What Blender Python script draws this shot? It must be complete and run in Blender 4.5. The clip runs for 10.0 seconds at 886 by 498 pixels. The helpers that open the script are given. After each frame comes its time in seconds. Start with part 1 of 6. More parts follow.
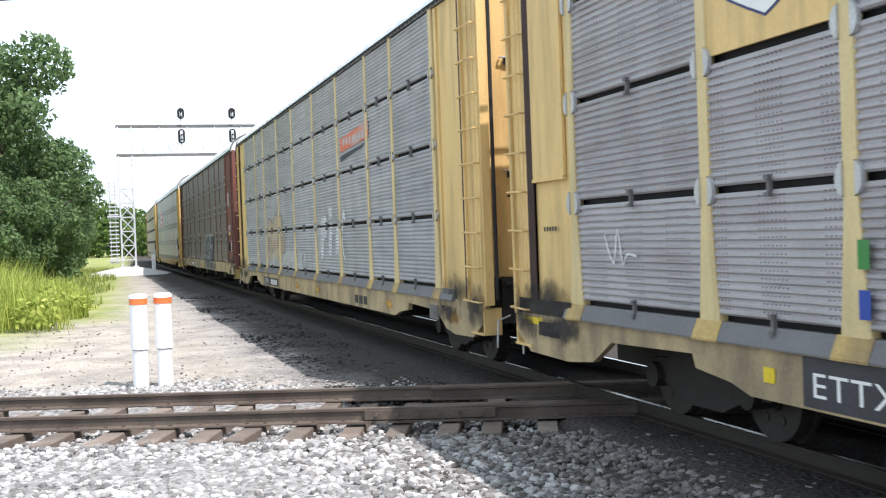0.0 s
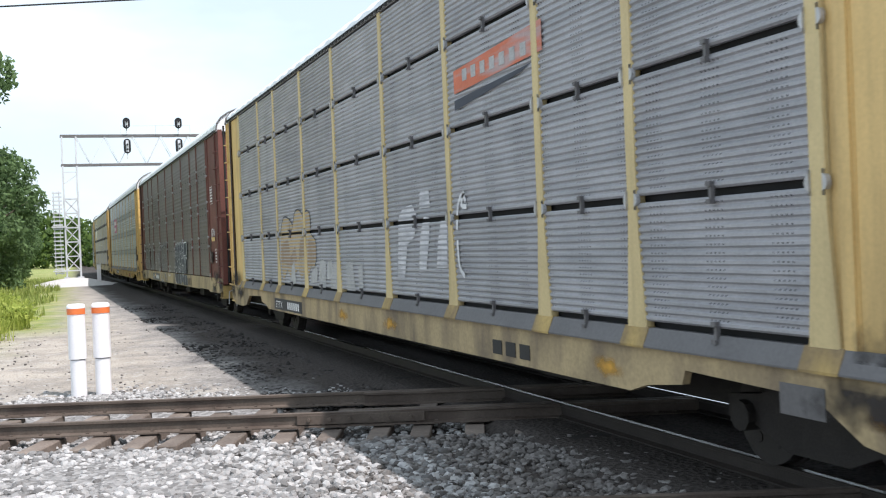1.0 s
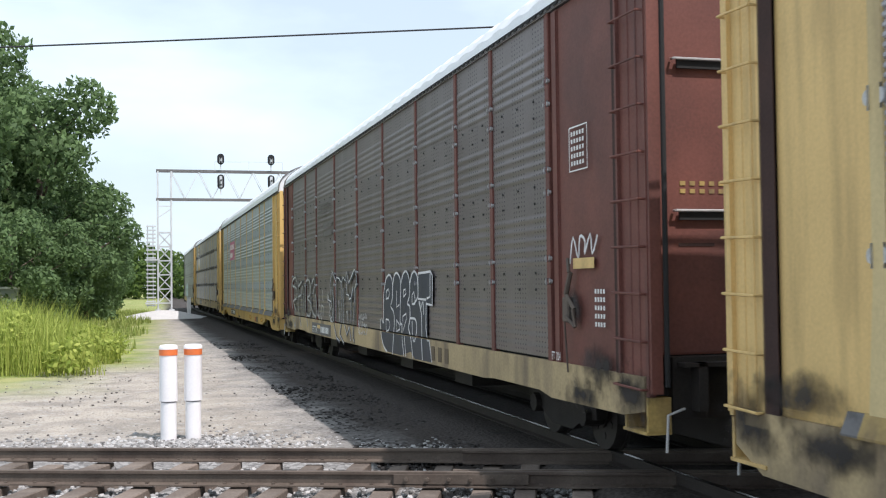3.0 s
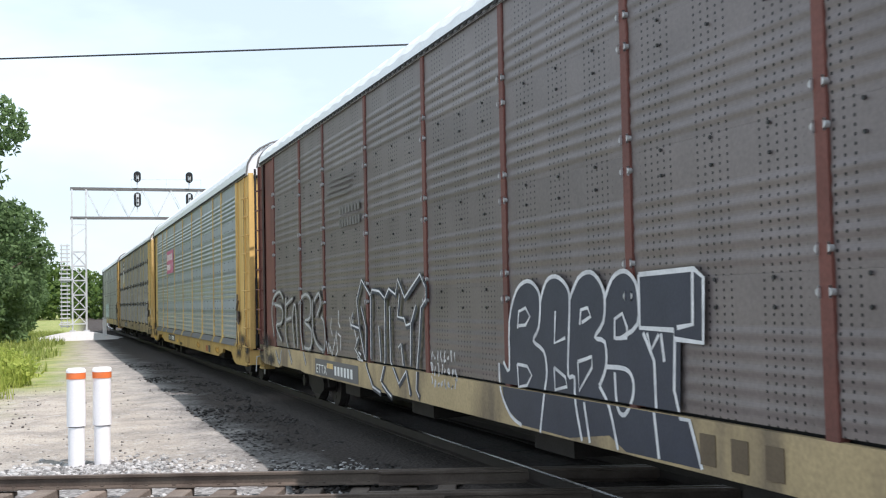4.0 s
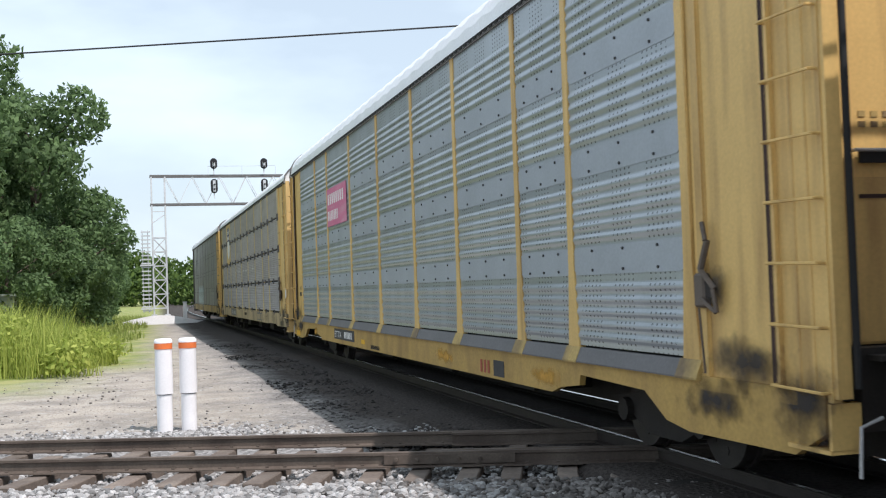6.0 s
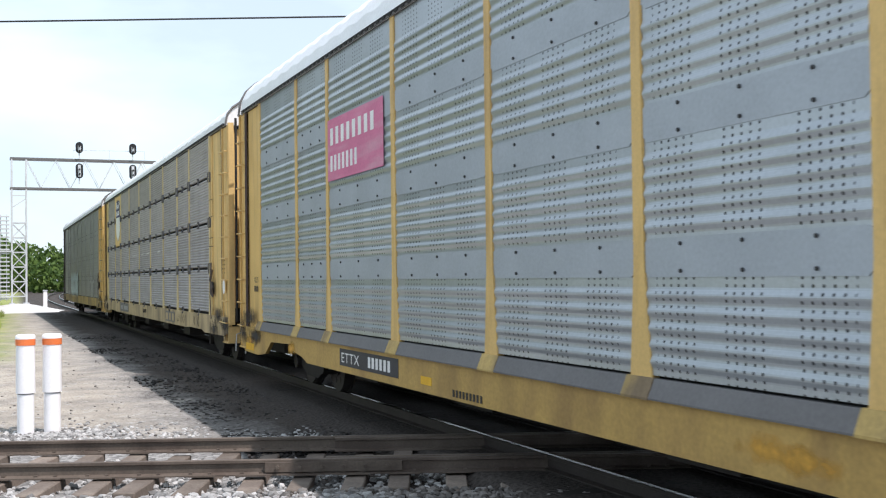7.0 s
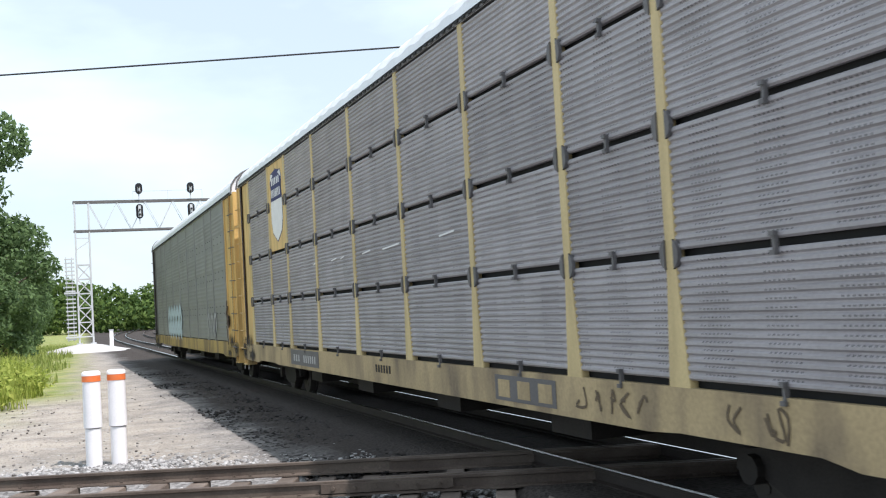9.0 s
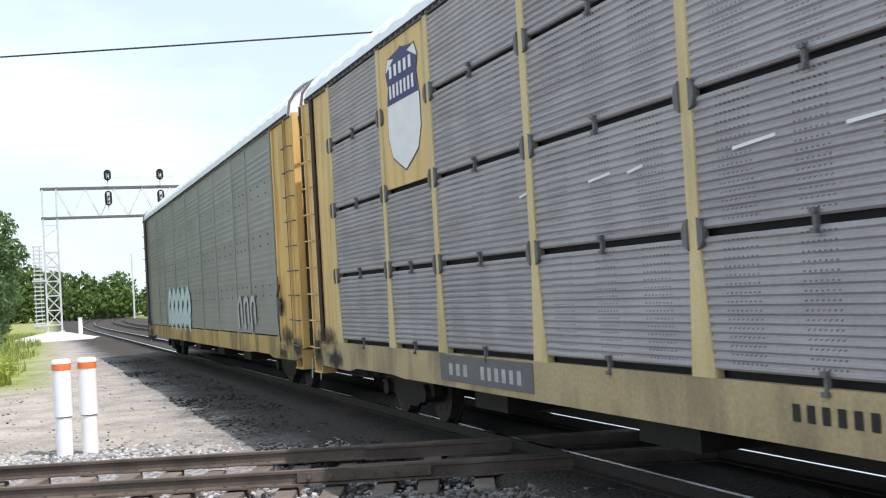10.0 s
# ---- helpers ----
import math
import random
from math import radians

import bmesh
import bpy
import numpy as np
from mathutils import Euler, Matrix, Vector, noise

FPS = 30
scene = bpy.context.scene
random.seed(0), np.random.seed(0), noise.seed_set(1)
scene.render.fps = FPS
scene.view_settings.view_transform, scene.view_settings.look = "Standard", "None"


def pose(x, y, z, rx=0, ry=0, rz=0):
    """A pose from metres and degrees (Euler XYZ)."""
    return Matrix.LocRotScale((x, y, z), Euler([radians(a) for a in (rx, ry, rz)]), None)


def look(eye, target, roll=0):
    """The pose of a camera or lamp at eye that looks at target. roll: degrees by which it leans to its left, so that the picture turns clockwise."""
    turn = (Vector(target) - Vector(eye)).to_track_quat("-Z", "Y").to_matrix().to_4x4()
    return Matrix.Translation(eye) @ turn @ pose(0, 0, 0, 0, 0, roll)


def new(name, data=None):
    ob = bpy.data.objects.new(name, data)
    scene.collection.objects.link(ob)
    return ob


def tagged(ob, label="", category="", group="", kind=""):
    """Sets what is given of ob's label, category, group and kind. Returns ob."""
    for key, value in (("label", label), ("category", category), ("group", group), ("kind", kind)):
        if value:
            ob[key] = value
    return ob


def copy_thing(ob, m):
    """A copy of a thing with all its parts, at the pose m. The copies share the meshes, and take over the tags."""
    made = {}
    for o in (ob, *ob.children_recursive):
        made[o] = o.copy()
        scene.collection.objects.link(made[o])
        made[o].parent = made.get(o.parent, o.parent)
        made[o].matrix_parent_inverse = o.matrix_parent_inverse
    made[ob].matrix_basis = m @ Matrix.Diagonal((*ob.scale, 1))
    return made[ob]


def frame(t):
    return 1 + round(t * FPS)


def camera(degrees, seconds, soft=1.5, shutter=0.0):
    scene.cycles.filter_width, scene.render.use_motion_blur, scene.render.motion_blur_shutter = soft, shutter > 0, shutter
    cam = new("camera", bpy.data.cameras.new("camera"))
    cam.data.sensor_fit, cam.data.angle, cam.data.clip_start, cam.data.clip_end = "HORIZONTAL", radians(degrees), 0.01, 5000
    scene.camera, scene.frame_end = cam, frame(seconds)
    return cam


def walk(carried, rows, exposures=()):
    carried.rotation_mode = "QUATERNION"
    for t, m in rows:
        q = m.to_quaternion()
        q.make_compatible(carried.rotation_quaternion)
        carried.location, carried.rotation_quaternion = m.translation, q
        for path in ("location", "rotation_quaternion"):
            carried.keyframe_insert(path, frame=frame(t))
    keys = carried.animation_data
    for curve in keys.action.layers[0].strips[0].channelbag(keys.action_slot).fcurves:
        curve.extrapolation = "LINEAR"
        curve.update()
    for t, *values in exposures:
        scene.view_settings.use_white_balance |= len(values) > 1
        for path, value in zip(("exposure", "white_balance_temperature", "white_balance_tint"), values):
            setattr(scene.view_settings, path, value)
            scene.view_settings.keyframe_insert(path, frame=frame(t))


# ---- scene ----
EXPO = [(0.0, 0.48), (0.5, 0.18), (1.0, 0.15), (1.5, 0.12), (2.0, -0.08), (3.5, 0.08), (5.0, 0.15), (6.5, -0.18), (7.0, 0.08), (8.0, 0.06), (8.5, 0.05), (10.0, 0.12)]
# camera: seconds, x, y, z, heading, tilt, lean
PATH = [
    (0.0, -0.05, -0.03, 1.96, -17.26, -0.76, 2.12),
    (0.5, 0.02, 0.41, 1.98, -17.88, -0.12, 1.96),
    (1.0, 0.07, -0.48, 1.95, -19.79, -0.38, 2.33),
    (1.5, -0.04, 0.50, 2.10, -16.80, 0.85, 3.75),
    (2.0, 0.03, 0.38, 2.20, -13.02, 2.05, 3.78),
    (2.2, 0.01, 0.47, 2.16, -13.13, 1.70, 2.76),
    (3.3, 0.06, 0.20, 2.08, -15.95, 1.76, 0.72),
    (3.5, 0.18, 0.40, 2.09, -16.45, 1.52, 2.00),
    (4.0, 0.16, 0.34, 2.10, -19.50, 2.63, 1.23),
    (4.5, 0.09, 0.46, 2.08, -21.53, 3.90, -1.51),
    (5.0, 0.03, -0.50, 1.95, -20.29, 3.97, -1.07),
    (5.2, -0.00, -0.37, 1.83, -18.53, 3.25, 0.55),
    (6.3, 0.07, -0.06, 1.92, -15.58, 1.71, 1.85),
    (6.5, 0.06, 0.04, 1.94, -18.16, 1.82, 0.87),
    (7.0, -0.01, 0.38, 1.98, -22.35, 1.41, 0.73),
    (7.5, -0.02, -0.27, 1.93, -19.55, 1.25, 2.10),
    (8.0, 0.01, -0.02, 1.96, -20.46, 1.91, 2.57),
    (8.5, 0.01, -0.31, 1.83, -20.53, 2.67, 2.99),
    (9.0, 0.03, -0.08, 1.95, -19.39, 2.75, 3.25),
    (9.5, 0.01, 0.45, 1.95, -19.70, 3.01, 2.96),
    (10.0, 0.01, 0.09, 1.94, -20.85, 2.01, 3.36),
]
cam = camera(43.48, 10.0, soft=1.15, shutter=0.08)
walk(cam, [(t, pose(x, y, z, 90 + tilt, 0, head) @ pose(0, 0, 0, 0, 0, -lean)) for t, x, y, z, head, tilt, lean in PATH],
     exposures=[(t, stops, 6450, 17) for t, stops in EXPO])

# ---- light ----
SUN_TO = Vector((0.32, -0.54, 1.0)).normalized()
sun = new("sun", bpy.data.lights.new("sun", "SUN"))
sun.data.energy, sun.data.angle, sun.data.color = 4.4, radians(0.53), (1.0, 0.965, 0.91)
sun.matrix_world = look((0, 0, 60), Vector((0, 0, 60)) - SUN_TO)

world = bpy.data.worlds.new("sky")
scene.world = world
world.use_nodes = True
wn, wl = world.node_tree.nodes, world.node_tree.links
sky = wn.new("ShaderNodeTexSky")
sky.sky_type, sky.sun_disc = "NISHITA", False
sky.sun_elevation = math.asin(SUN_TO.z)
sky.sun_rotation = math.atan2(SUN_TO.x, SUN_TO.y)
sky.dust_density, sky.air_density = 1.6, 1.0
wco = wn.new("ShaderNodeTexCoord")
wmap = wn.new("ShaderNodeMapping")
wmap.inputs["Scale"].default_value = (1.2, 1.2, 3.4)
cloud = wn.new("ShaderNodeTexNoise")
cloud.inputs["Scale"].default_value, cloud.inputs["Detail"].default_value = 2.6, 6.0
cramp = wn.new("ShaderNodeValToRGB")
cramp.color_ramp.elements[0].position, cramp.color_ramp.elements[1].position = 0.42, 0.72
cramp.color_ramp.elements[0].color, cramp.color_ramp.elements[1].color = (0.55, 0.55, 0.55, 1), (0.95, 0.95, 0.95, 1)
cmix = wn.new("ShaderNodeMix")
cmix.data_type = "RGBA"
cmix.inputs["B"].default_value = (7.9, 9.6, 10.2, 1)
wl.new(wco.outputs["Generated"], wmap.inputs["Vector"])
wl.new(wmap.outputs["Vector"], cloud.inputs["Vector"])
wl.new(cloud.outputs["Fac"], cramp.inputs["Fac"])
wl.new(cramp.outputs["Color"], cmix.inputs["Factor"])
wl.new(sky.outputs["Color"], cmix.inputs["A"])
wl.new(cmix.outputs["Result"], wn["Background"].inputs["Color"])
wn["Background"].inputs["Strength"].default_value = 0.13


# ---- materials ----
def mat(name, base, rough=0.7, metal=0.0, var=0.2, scale=3.0, fine=40.0, bump=0.15, tint=None, tint_amount=0.0,
        tint_scale=(1, 1, 1), tint_pos=(0.5, 0.7), per_object=0.0, spec=0.4, stretch=(1, 1, 1)):
    """Two scales of variation, fine relief, an optional second colour in stains, and a shade of its own for each piece."""
    m = bpy.data.materials.new(name)
    m.use_nodes = True
    n, l = m.node_tree.nodes, m.node_tree.links
    b = n["Principled BSDF"]
    b.inputs["Roughness"].default_value, b.inputs["Metallic"].default_value = rough, metal
    b.inputs["Specular IOR Level"].default_value = spec
    co, info = n.new("ShaderNodeTexCoord"), n.new("ShaderNodeObjectInfo")
    shift = n.new("ShaderNodeVectorMath")
    shift.operation = "MULTIPLY_ADD"
    shift.inputs[1].default_value = stretch
    off = n.new("ShaderNodeVectorMath")
    off.operation = "SCALE"
    off.inputs[0].default_value = (37.0, 19.0, 53.0)
    l.new(info.outputs["Random"], off.inputs["Scale"])
    l.new(co.outputs["Object"], shift.inputs[0])
    l.new(off.outputs[0], shift.inputs[2])
    big, small = n.new("ShaderNodeTexNoise"), n.new("ShaderNodeTexNoise")
    big.inputs["Scale"].default_value, big.inputs["Detail"].default_value = scale, 5.0
    small.inputs["Scale"].default_value, small.inputs["Detail"].default_value = fine, 4.0
    l.new(shift.outputs[0], big.inputs["Vector"])
    l.new(shift.outputs[0], small.inputs["Vector"])
    add = n.new("ShaderNodeMath")
    add.operation = "ADD"
    l.new(big.outputs["Fac"], add.inputs[0])
    l.new(small.outputs["Fac"], add.inputs[1])
    ramp = n.new("ShaderNodeMapRange")
    ramp.inputs["From Min"].default_value, ramp.inputs["From Max"].default_value = 0.6, 1.4
    ramp.inputs["To Min"].default_value, ramp.inputs["To Max"].default_value = 1 - var, 1 + var
    l.new(add.outputs[0], ramp.inputs["Value"])
    value = ramp.outputs["Result"]
    if per_object:
        pr = n.new("ShaderNodeMapRange")
        pr.inputs["To Min"].default_value, pr.inputs["To Max"].default_value = 1 - per_object, 1 + per_object
        l.new(info.outputs["Random"], pr.inputs["Value"])
        mul = n.new("ShaderNodeMath")
        mul.operation = "MULTIPLY"
        l.new(value, mul.inputs[0])
        l.new(pr.outputs["Result"], mul.inputs[1])
        value = mul.outputs[0]
    colour = n.new("ShaderNodeVectorMath")
    colour.operation = "SCALE"
    l.new(value, colour.inputs["Scale"])
    if tint:
        ts, tm, tr = n.new("ShaderNodeTexNoise"), n.new("ShaderNodeMapping"), n.new("ShaderNodeMapRange")
        tm.inputs["Scale"].default_value = tint_scale
        ts.inputs["Scale"].default_value, ts.inputs["Detail"].default_value = 1.0, 6.0
        tr.inputs["From Min"].default_value, tr.inputs["From Max"].default_value = tint_pos
        tr.inputs["To Max"].default_value = tint_amount
        l.new(shift.outputs[0], tm.inputs["Vector"])
        l.new(tm.outputs["Vector"], ts.inputs["Vector"])
        l.new(ts.outputs["Fac"], tr.inputs["Value"])
        mx = n.new("ShaderNodeMix")
        mx.data_type = "RGBA"
        mx.inputs["A"].default_value, mx.inputs["B"].default_value = (*base, 1), (*tint, 1)
        l.new(tr.outputs["Result"], mx.inputs["Factor"])
        l.new(mx.outputs["Result"], colour.inputs[0])
    else:
        colour.inputs[0].default_value = base
    l.new(colour.outputs[0], b.inputs["Base Color"])
    if bump:
        bp = n.new("ShaderNodeBump")
        bp.inputs["Strength"].default_value, bp.inputs["Distance"].default_value = bump, 0.01
        l.new(small.outputs["Fac"], bp.inputs["Height"])
        l.new(bp.outputs["Normal"], b.inputs["Normal"])
    return m


def perforated(m, pitch_y=0.05, pitch_z=0.11, share=0.5, radius=0.0085):
    """Darkens small punched holes that stand in columns on a car's side sheets."""
    n, l = m.node_tree.nodes, m.node_tree.links
    b = n["Principled BSDF"]
    old = b.inputs["Base Color"].links[0].from_socket
    co, sep = n.new("ShaderNodeTexCoord"), n.new("ShaderNodeSeparateXYZ")
    l.new(co.outputs["Object"], sep.inputs[0])
    dist = []
    for axis, pitch in (("Y", pitch_y), ("Z", pitch_z)):
        mo = n.new("ShaderNodeMath")
        mo.operation = "PINGPONG"
        mo.inputs[1].default_value = pitch / 2
        l.new(sep.outputs[axis], mo.inputs[0])
        sq = n.new("ShaderNodeMath")
        sq.operation = "POWER"
        sq.inputs[1].default_value = 2
        l.new(mo.outputs[0], sq.inputs[0])
        dist.append(sq)
    add, less = n.new("ShaderNodeMath"), n.new("ShaderNodeMath")
    l.new(dist[0].outputs[0], add.inputs[0])
    l.new(dist[1].outputs[0], add.inputs[1])
    less.operation = "LESS_THAN"
    less.inputs[1].default_value = radius ** 2
    l.new(add.outputs[0], less.inputs[0])
    # holes come in groups of columns with bare sheet between them
    band, on, both = n.new("ShaderNodeMath"), n.new("ShaderNodeMath"), n.new("ShaderNodeMath")
    band.operation, on.operation, both.operation = "PINGPONG", "LESS_THAN", "MULTIPLY"
    band.inputs[1].default_value, on.inputs[1].default_value = 0.42, 0.42 * share
    l.new(sep.outputs["Y"], band.inputs[0])
    l.new(band.outputs[0], on.inputs[0])
    l.new(less.outputs[0], both.inputs[0])
    l.new(on.outputs[0], both.inputs[1])
    mx = n.new("ShaderNodeMix")
    mx.data_type = "RGBA"
    mx.inputs["B"].default_value = (0.012, 0.012, 0.014, 1)
    l.new(both.outputs[0], mx.inputs["Factor"])
    l.new(old, mx.inputs["A"])
    l.new(mx.outputs["Result"], b.inputs["Base Color"])
    return m


M_GREY = perforated(mat("galvanised_sheet", (0.39, 0.37, 0.38), 0.5, 0.25, 0.16, 1.6, 30, 0.15, (0.27, 0.25, 0.25), 0.6, (0.6, 0.6, 7.0), (0.45, 0.75), 0.09), 0.055, 0.065, 0.5, 0.008)
M_GREY_B = perforated(mat("galvanised_sheet_weathered", (0.395, 0.393, 0.41), 0.5, 0.25, 0.18, 1.4, 30, 0.15, (0.25, 0.26, 0.28), 0.6, (0.6, 0.6, 7.0), (0.42, 0.75), 0.09), 0.055, 0.065, 0.3, 0.008)
M_SILVER = perforated(mat("silver_painted_sheet", (0.40, 0.435, 0.465), 0.32, 0.5, 0.12, 1.2, 30, 0.1, (0.33, 0.36, 0.36), 0.5, (0.5, 0.5, 3.0), (0.45, 0.75), 0.06), 0.10, 0.055, 0.62, 0.0125)
M_BAND = mat("blue_grey_band_paint", (0.37, 0.405, 0.44), 0.5, 0.3, 0.12, 1.5, 30, 0.1)
M_DULL = mat("dull_silver_sheet", (0.31, 0.31, 0.295), 0.5, 0.3, 0.14, 1.0, 30, 0.1, (0.26, 0.25, 0.22), 0.6, (0.5, 0.5, 2.0), (0.45, 0.75), 0.06)
M_BROWNGREY = perforated(mat("sooty_brown_grey_sheet", (0.195, 0.168, 0.163), 0.42, 0.32, 0.2, 1.4, 30, 0.12, (0.19, 0.16, 0.15), 0.6, (0.6, 0.6, 1.2), (0.4, 0.75), 0.05), 0.10, 0.06, 0.6, 0.0125)
M_OXIDE = mat("oxide_red_paint", (0.165, 0.06, 0.046), 0.6, 0.0, 0.25, 1.5, 30, 0.12, (0.09, 0.04, 0.035), 0.7, (1, 1, 0.7), (0.45, 0.7))
M_YELLOW = mat("faded_yellow_paint", (0.70, 0.485, 0.20), 0.55, 0.0, 0.12, 1.2, 30, 0.1, (0.38, 0.26, 0.11), 0.8, (4.0, 4.0, 0.5), (0.46, 0.74))
M_POST = mat("pale_yellow_post_paint", (0.62, 0.49, 0.25), 0.55, 0.0, 0.12, 1.2, 30, 0.1, (0.36, 0.27, 0.14), 0.7, (4.0, 4.0, 0.5), (0.48, 0.76))
M_YELLOW_W = mat("warm_yellow_paint", (0.68, 0.45, 0.16), 0.5, 0.0, 0.12, 1.2, 30, 0.1, (0.33, 0.19, 0.07), 0.8, (4.0, 4.0, 0.5), (0.46, 0.74))
M_SILL = mat("grimy_yellow_sill_paint", (0.46, 0.32, 0.11), 0.65, 0.0, 0.25, 1.0, 25, 0.15, (0.14, 0.10, 0.065), 0.9, (1.6, 1.6, 0.5), (0.44, 0.66))
M_SILL_DARK = mat("brown_stencil_paint", (0.13, 0.095, 0.06), 0.65, 0.0, 0.2)
M_GUARD = mat("grey_guard_steel", (0.15, 0.145, 0.145), 0.6, 0.2, 0.2, 1.5, 30, 0.15)
M_CLAMP = mat("bare_clamp_steel", (0.50, 0.50, 0.50), 0.5, 0.4, 0.2, 5, 40, 0.1)
M_ROOF = mat("galvanised_roof_sheet", (0.84, 0.85, 0.86), 0.45, 0.2, 0.1, 1.5, 30, 0.1)
# near-black: shade behind the sheet gaps, also dark pipes, hoses and slots
M_DARK = mat("gap_shade_dark_steel", (0.02, 0.02, 0.02), 0.8, 0.0, 0.2)
M_TRUCK = mat("greasy_truck_steel", (0.03, 0.026, 0.023), 0.7, 0.2, 0.35, 4, 40, 0.3)
M_WHEEL = mat("wheel_steel", (0.05, 0.044, 0.04), 0.55, 0.4, 0.25, 6, 50, 0.1)
M_SHINE = mat("polished_rail_head", (0.72, 0.72, 0.72), 0.22, 1.0, 0.06, 4, 60, 0.03)
M_RUST = mat("rusty_rail_steel", (0.135, 0.108, 0.088), 0.65, 0.2, 0.25, 3, 40, 0.2, (0.075, 0.055, 0.045), 0.8, (2, 2, 2), (0.42, 0.66))
# darker copy of the rusty rail steel, under-train shade in its colour
M_RUST_SHADE = mat("shade_dark_rail_steel", (0.042, 0.034, 0.029), 0.6, 0.2, 0.3, 3, 40, 0.2)
M_TIE = mat("creosoted_tie_wood", (0.15, 0.12, 0.10), 0.85, 0.0, 0.35, 2.5, 30, 0.5, (0.25, 0.21, 0.175), 0.7, (2, 2, 2), (0.45, 0.7), 0.3)
# tie wood again, with the shade below the cars put into its colour
M_TIE_SHADE = mat("shade_dark_tie_wood", (0.03, 0.025, 0.021), 0.85, 0.0, 0.35, 2.5, 30, 0.5, per_object=0.3)
M_WHITE = mat("white_plastic", (0.86, 0.85, 0.86), 0.4, 0.0, 0.06, 3, 40, 0.05)
M_ORANGE = mat("orange_reflective_band", (0.80, 0.20, 0.06), 0.4, 0.0, 0.1)
M_GALV = mat("galvanised_tower_steel", (0.62, 0.64, 0.66), 0.5, 0.3, 0.12, 2, 30, 0.05)
M_BLACK = mat("black_signal_paint", (0.012, 0.012, 0.014), 0.5, 0.0, 0.2)
M_WIRE = mat("black_cable", (0.03, 0.03, 0.035), 0.6, 0.0, 0.1)
M_POLE = mat("weathered_pole_wood", (0.30, 0.27, 0.24), 0.85, 0.0, 0.25, 1.5, 30, 0.3, stretch=(6, 6, 0.6))
M_BOX = mat("grey_green_cabinet_paint", (0.34, 0.38, 0.33), 0.6, 0.0, 0.1)
M_STONE = mat("ballast_stone", (0.55, 0.54, 0.53), 0.85, 0.0, 0.2, 6, 30, 0.3)
M_BARK = mat("tree_bark", (0.11, 0.085, 0.065), 0.9, 0.0, 0.3, 3, 20, 0.6)
M_MARK_W = mat("white_stencil_paint", (0.78, 0.78, 0.76), 0.6, 0.0, 0.1)
M_MARK_GREY = mat("worn_grey_stencil_paint", (0.42, 0.42, 0.41), 0.6, 0.0, 0.3, 6, 40)
M_MARK_K = mat("black_stencil_paint", (0.03, 0.03, 0.03), 0.6, 0.0, 0.1)
M_PATCH = mat("black_sill_patch_paint", (0.045, 0.045, 0.05), 0.6, 0.0, 0.3, 3, 30)
M_NAVY = mat("navy_paint", (0.035, 0.038, 0.13), 0.5, 0.0, 0.1)
M_PINK = mat("faded_pink_paint", (0.62, 0.17, 0.30), 0.5, 0.1, 0.12, 2, 30, 0.08, (0.62, 0.36, 0.44), 0.6, (1, 1, 8), (0.45, 0.7))
M_REDORANGE = mat("faded_orange_red_paint", (0.60, 0.16, 0.08), 0.55, 0.0, 0.15, 3, 30, 0.08, (0.42, 0.36, 0.36), 0.8, (1, 1, 8), (0.45, 0.65))
M_GRAF_W = mat("white_spray_paint", (0.72, 0.72, 0.72), 0.6, 0.0, 0.15, 4, 30, 0.05, (0.40, 0.40, 0.42), 0.7, (2, 2, 6), (0.45, 0.7))
M_GRAF_K = mat("blue_black_spray_paint", (0.04, 0.045, 0.065), 0.5, 0.0, 0.2)
M_GRAF_T = mat("tan_spray_paint", (0.47, 0.34, 0.17), 0.6, 0.0, 0.2, 3, 30, 0.05, (0.30, 0.21, 0.11), 0.7, (2, 2, 3), (0.45, 0.7))
M_GRAF_T2 = mat("brown_spray_paint", (0.30, 0.20, 0.11), 0.6, 0.0, 0.2, 3, 30)
M_GRAF_F = mat("grey_brown_spray_paint", (0.16, 0.15, 0.14), 0.6, 0.0, 0.2, 3, 30)
M_GRAF_C = mat("pale_cyan_spray_paint", (0.50, 0.60, 0.62), 0.6, 0.0, 0.15, 3, 30)

M_SLOT = mat("rust_brown_seam", (0.045, 0.022, 0.018), 0.8, 0.0, 0.3)
M_SILL_PALE = mat("faded_cream_sill_paint", (0.44, 0.335, 0.185), 0.65, 0.0, 0.25, 1.0, 25, 0.15, (0.17, 0.13, 0.09), 0.9, (1.8, 1.8, 0.6), (0.45, 0.68))
M_SILL_WARM = mat("orange_yellow_sill_paint", (0.47, 0.30, 0.09), 0.6, 0.0, 0.22, 1.0, 25, 0.15, (0.28, 0.17, 0.06), 0.85, (1.6, 1.6, 0.6), (0.46, 0.70))


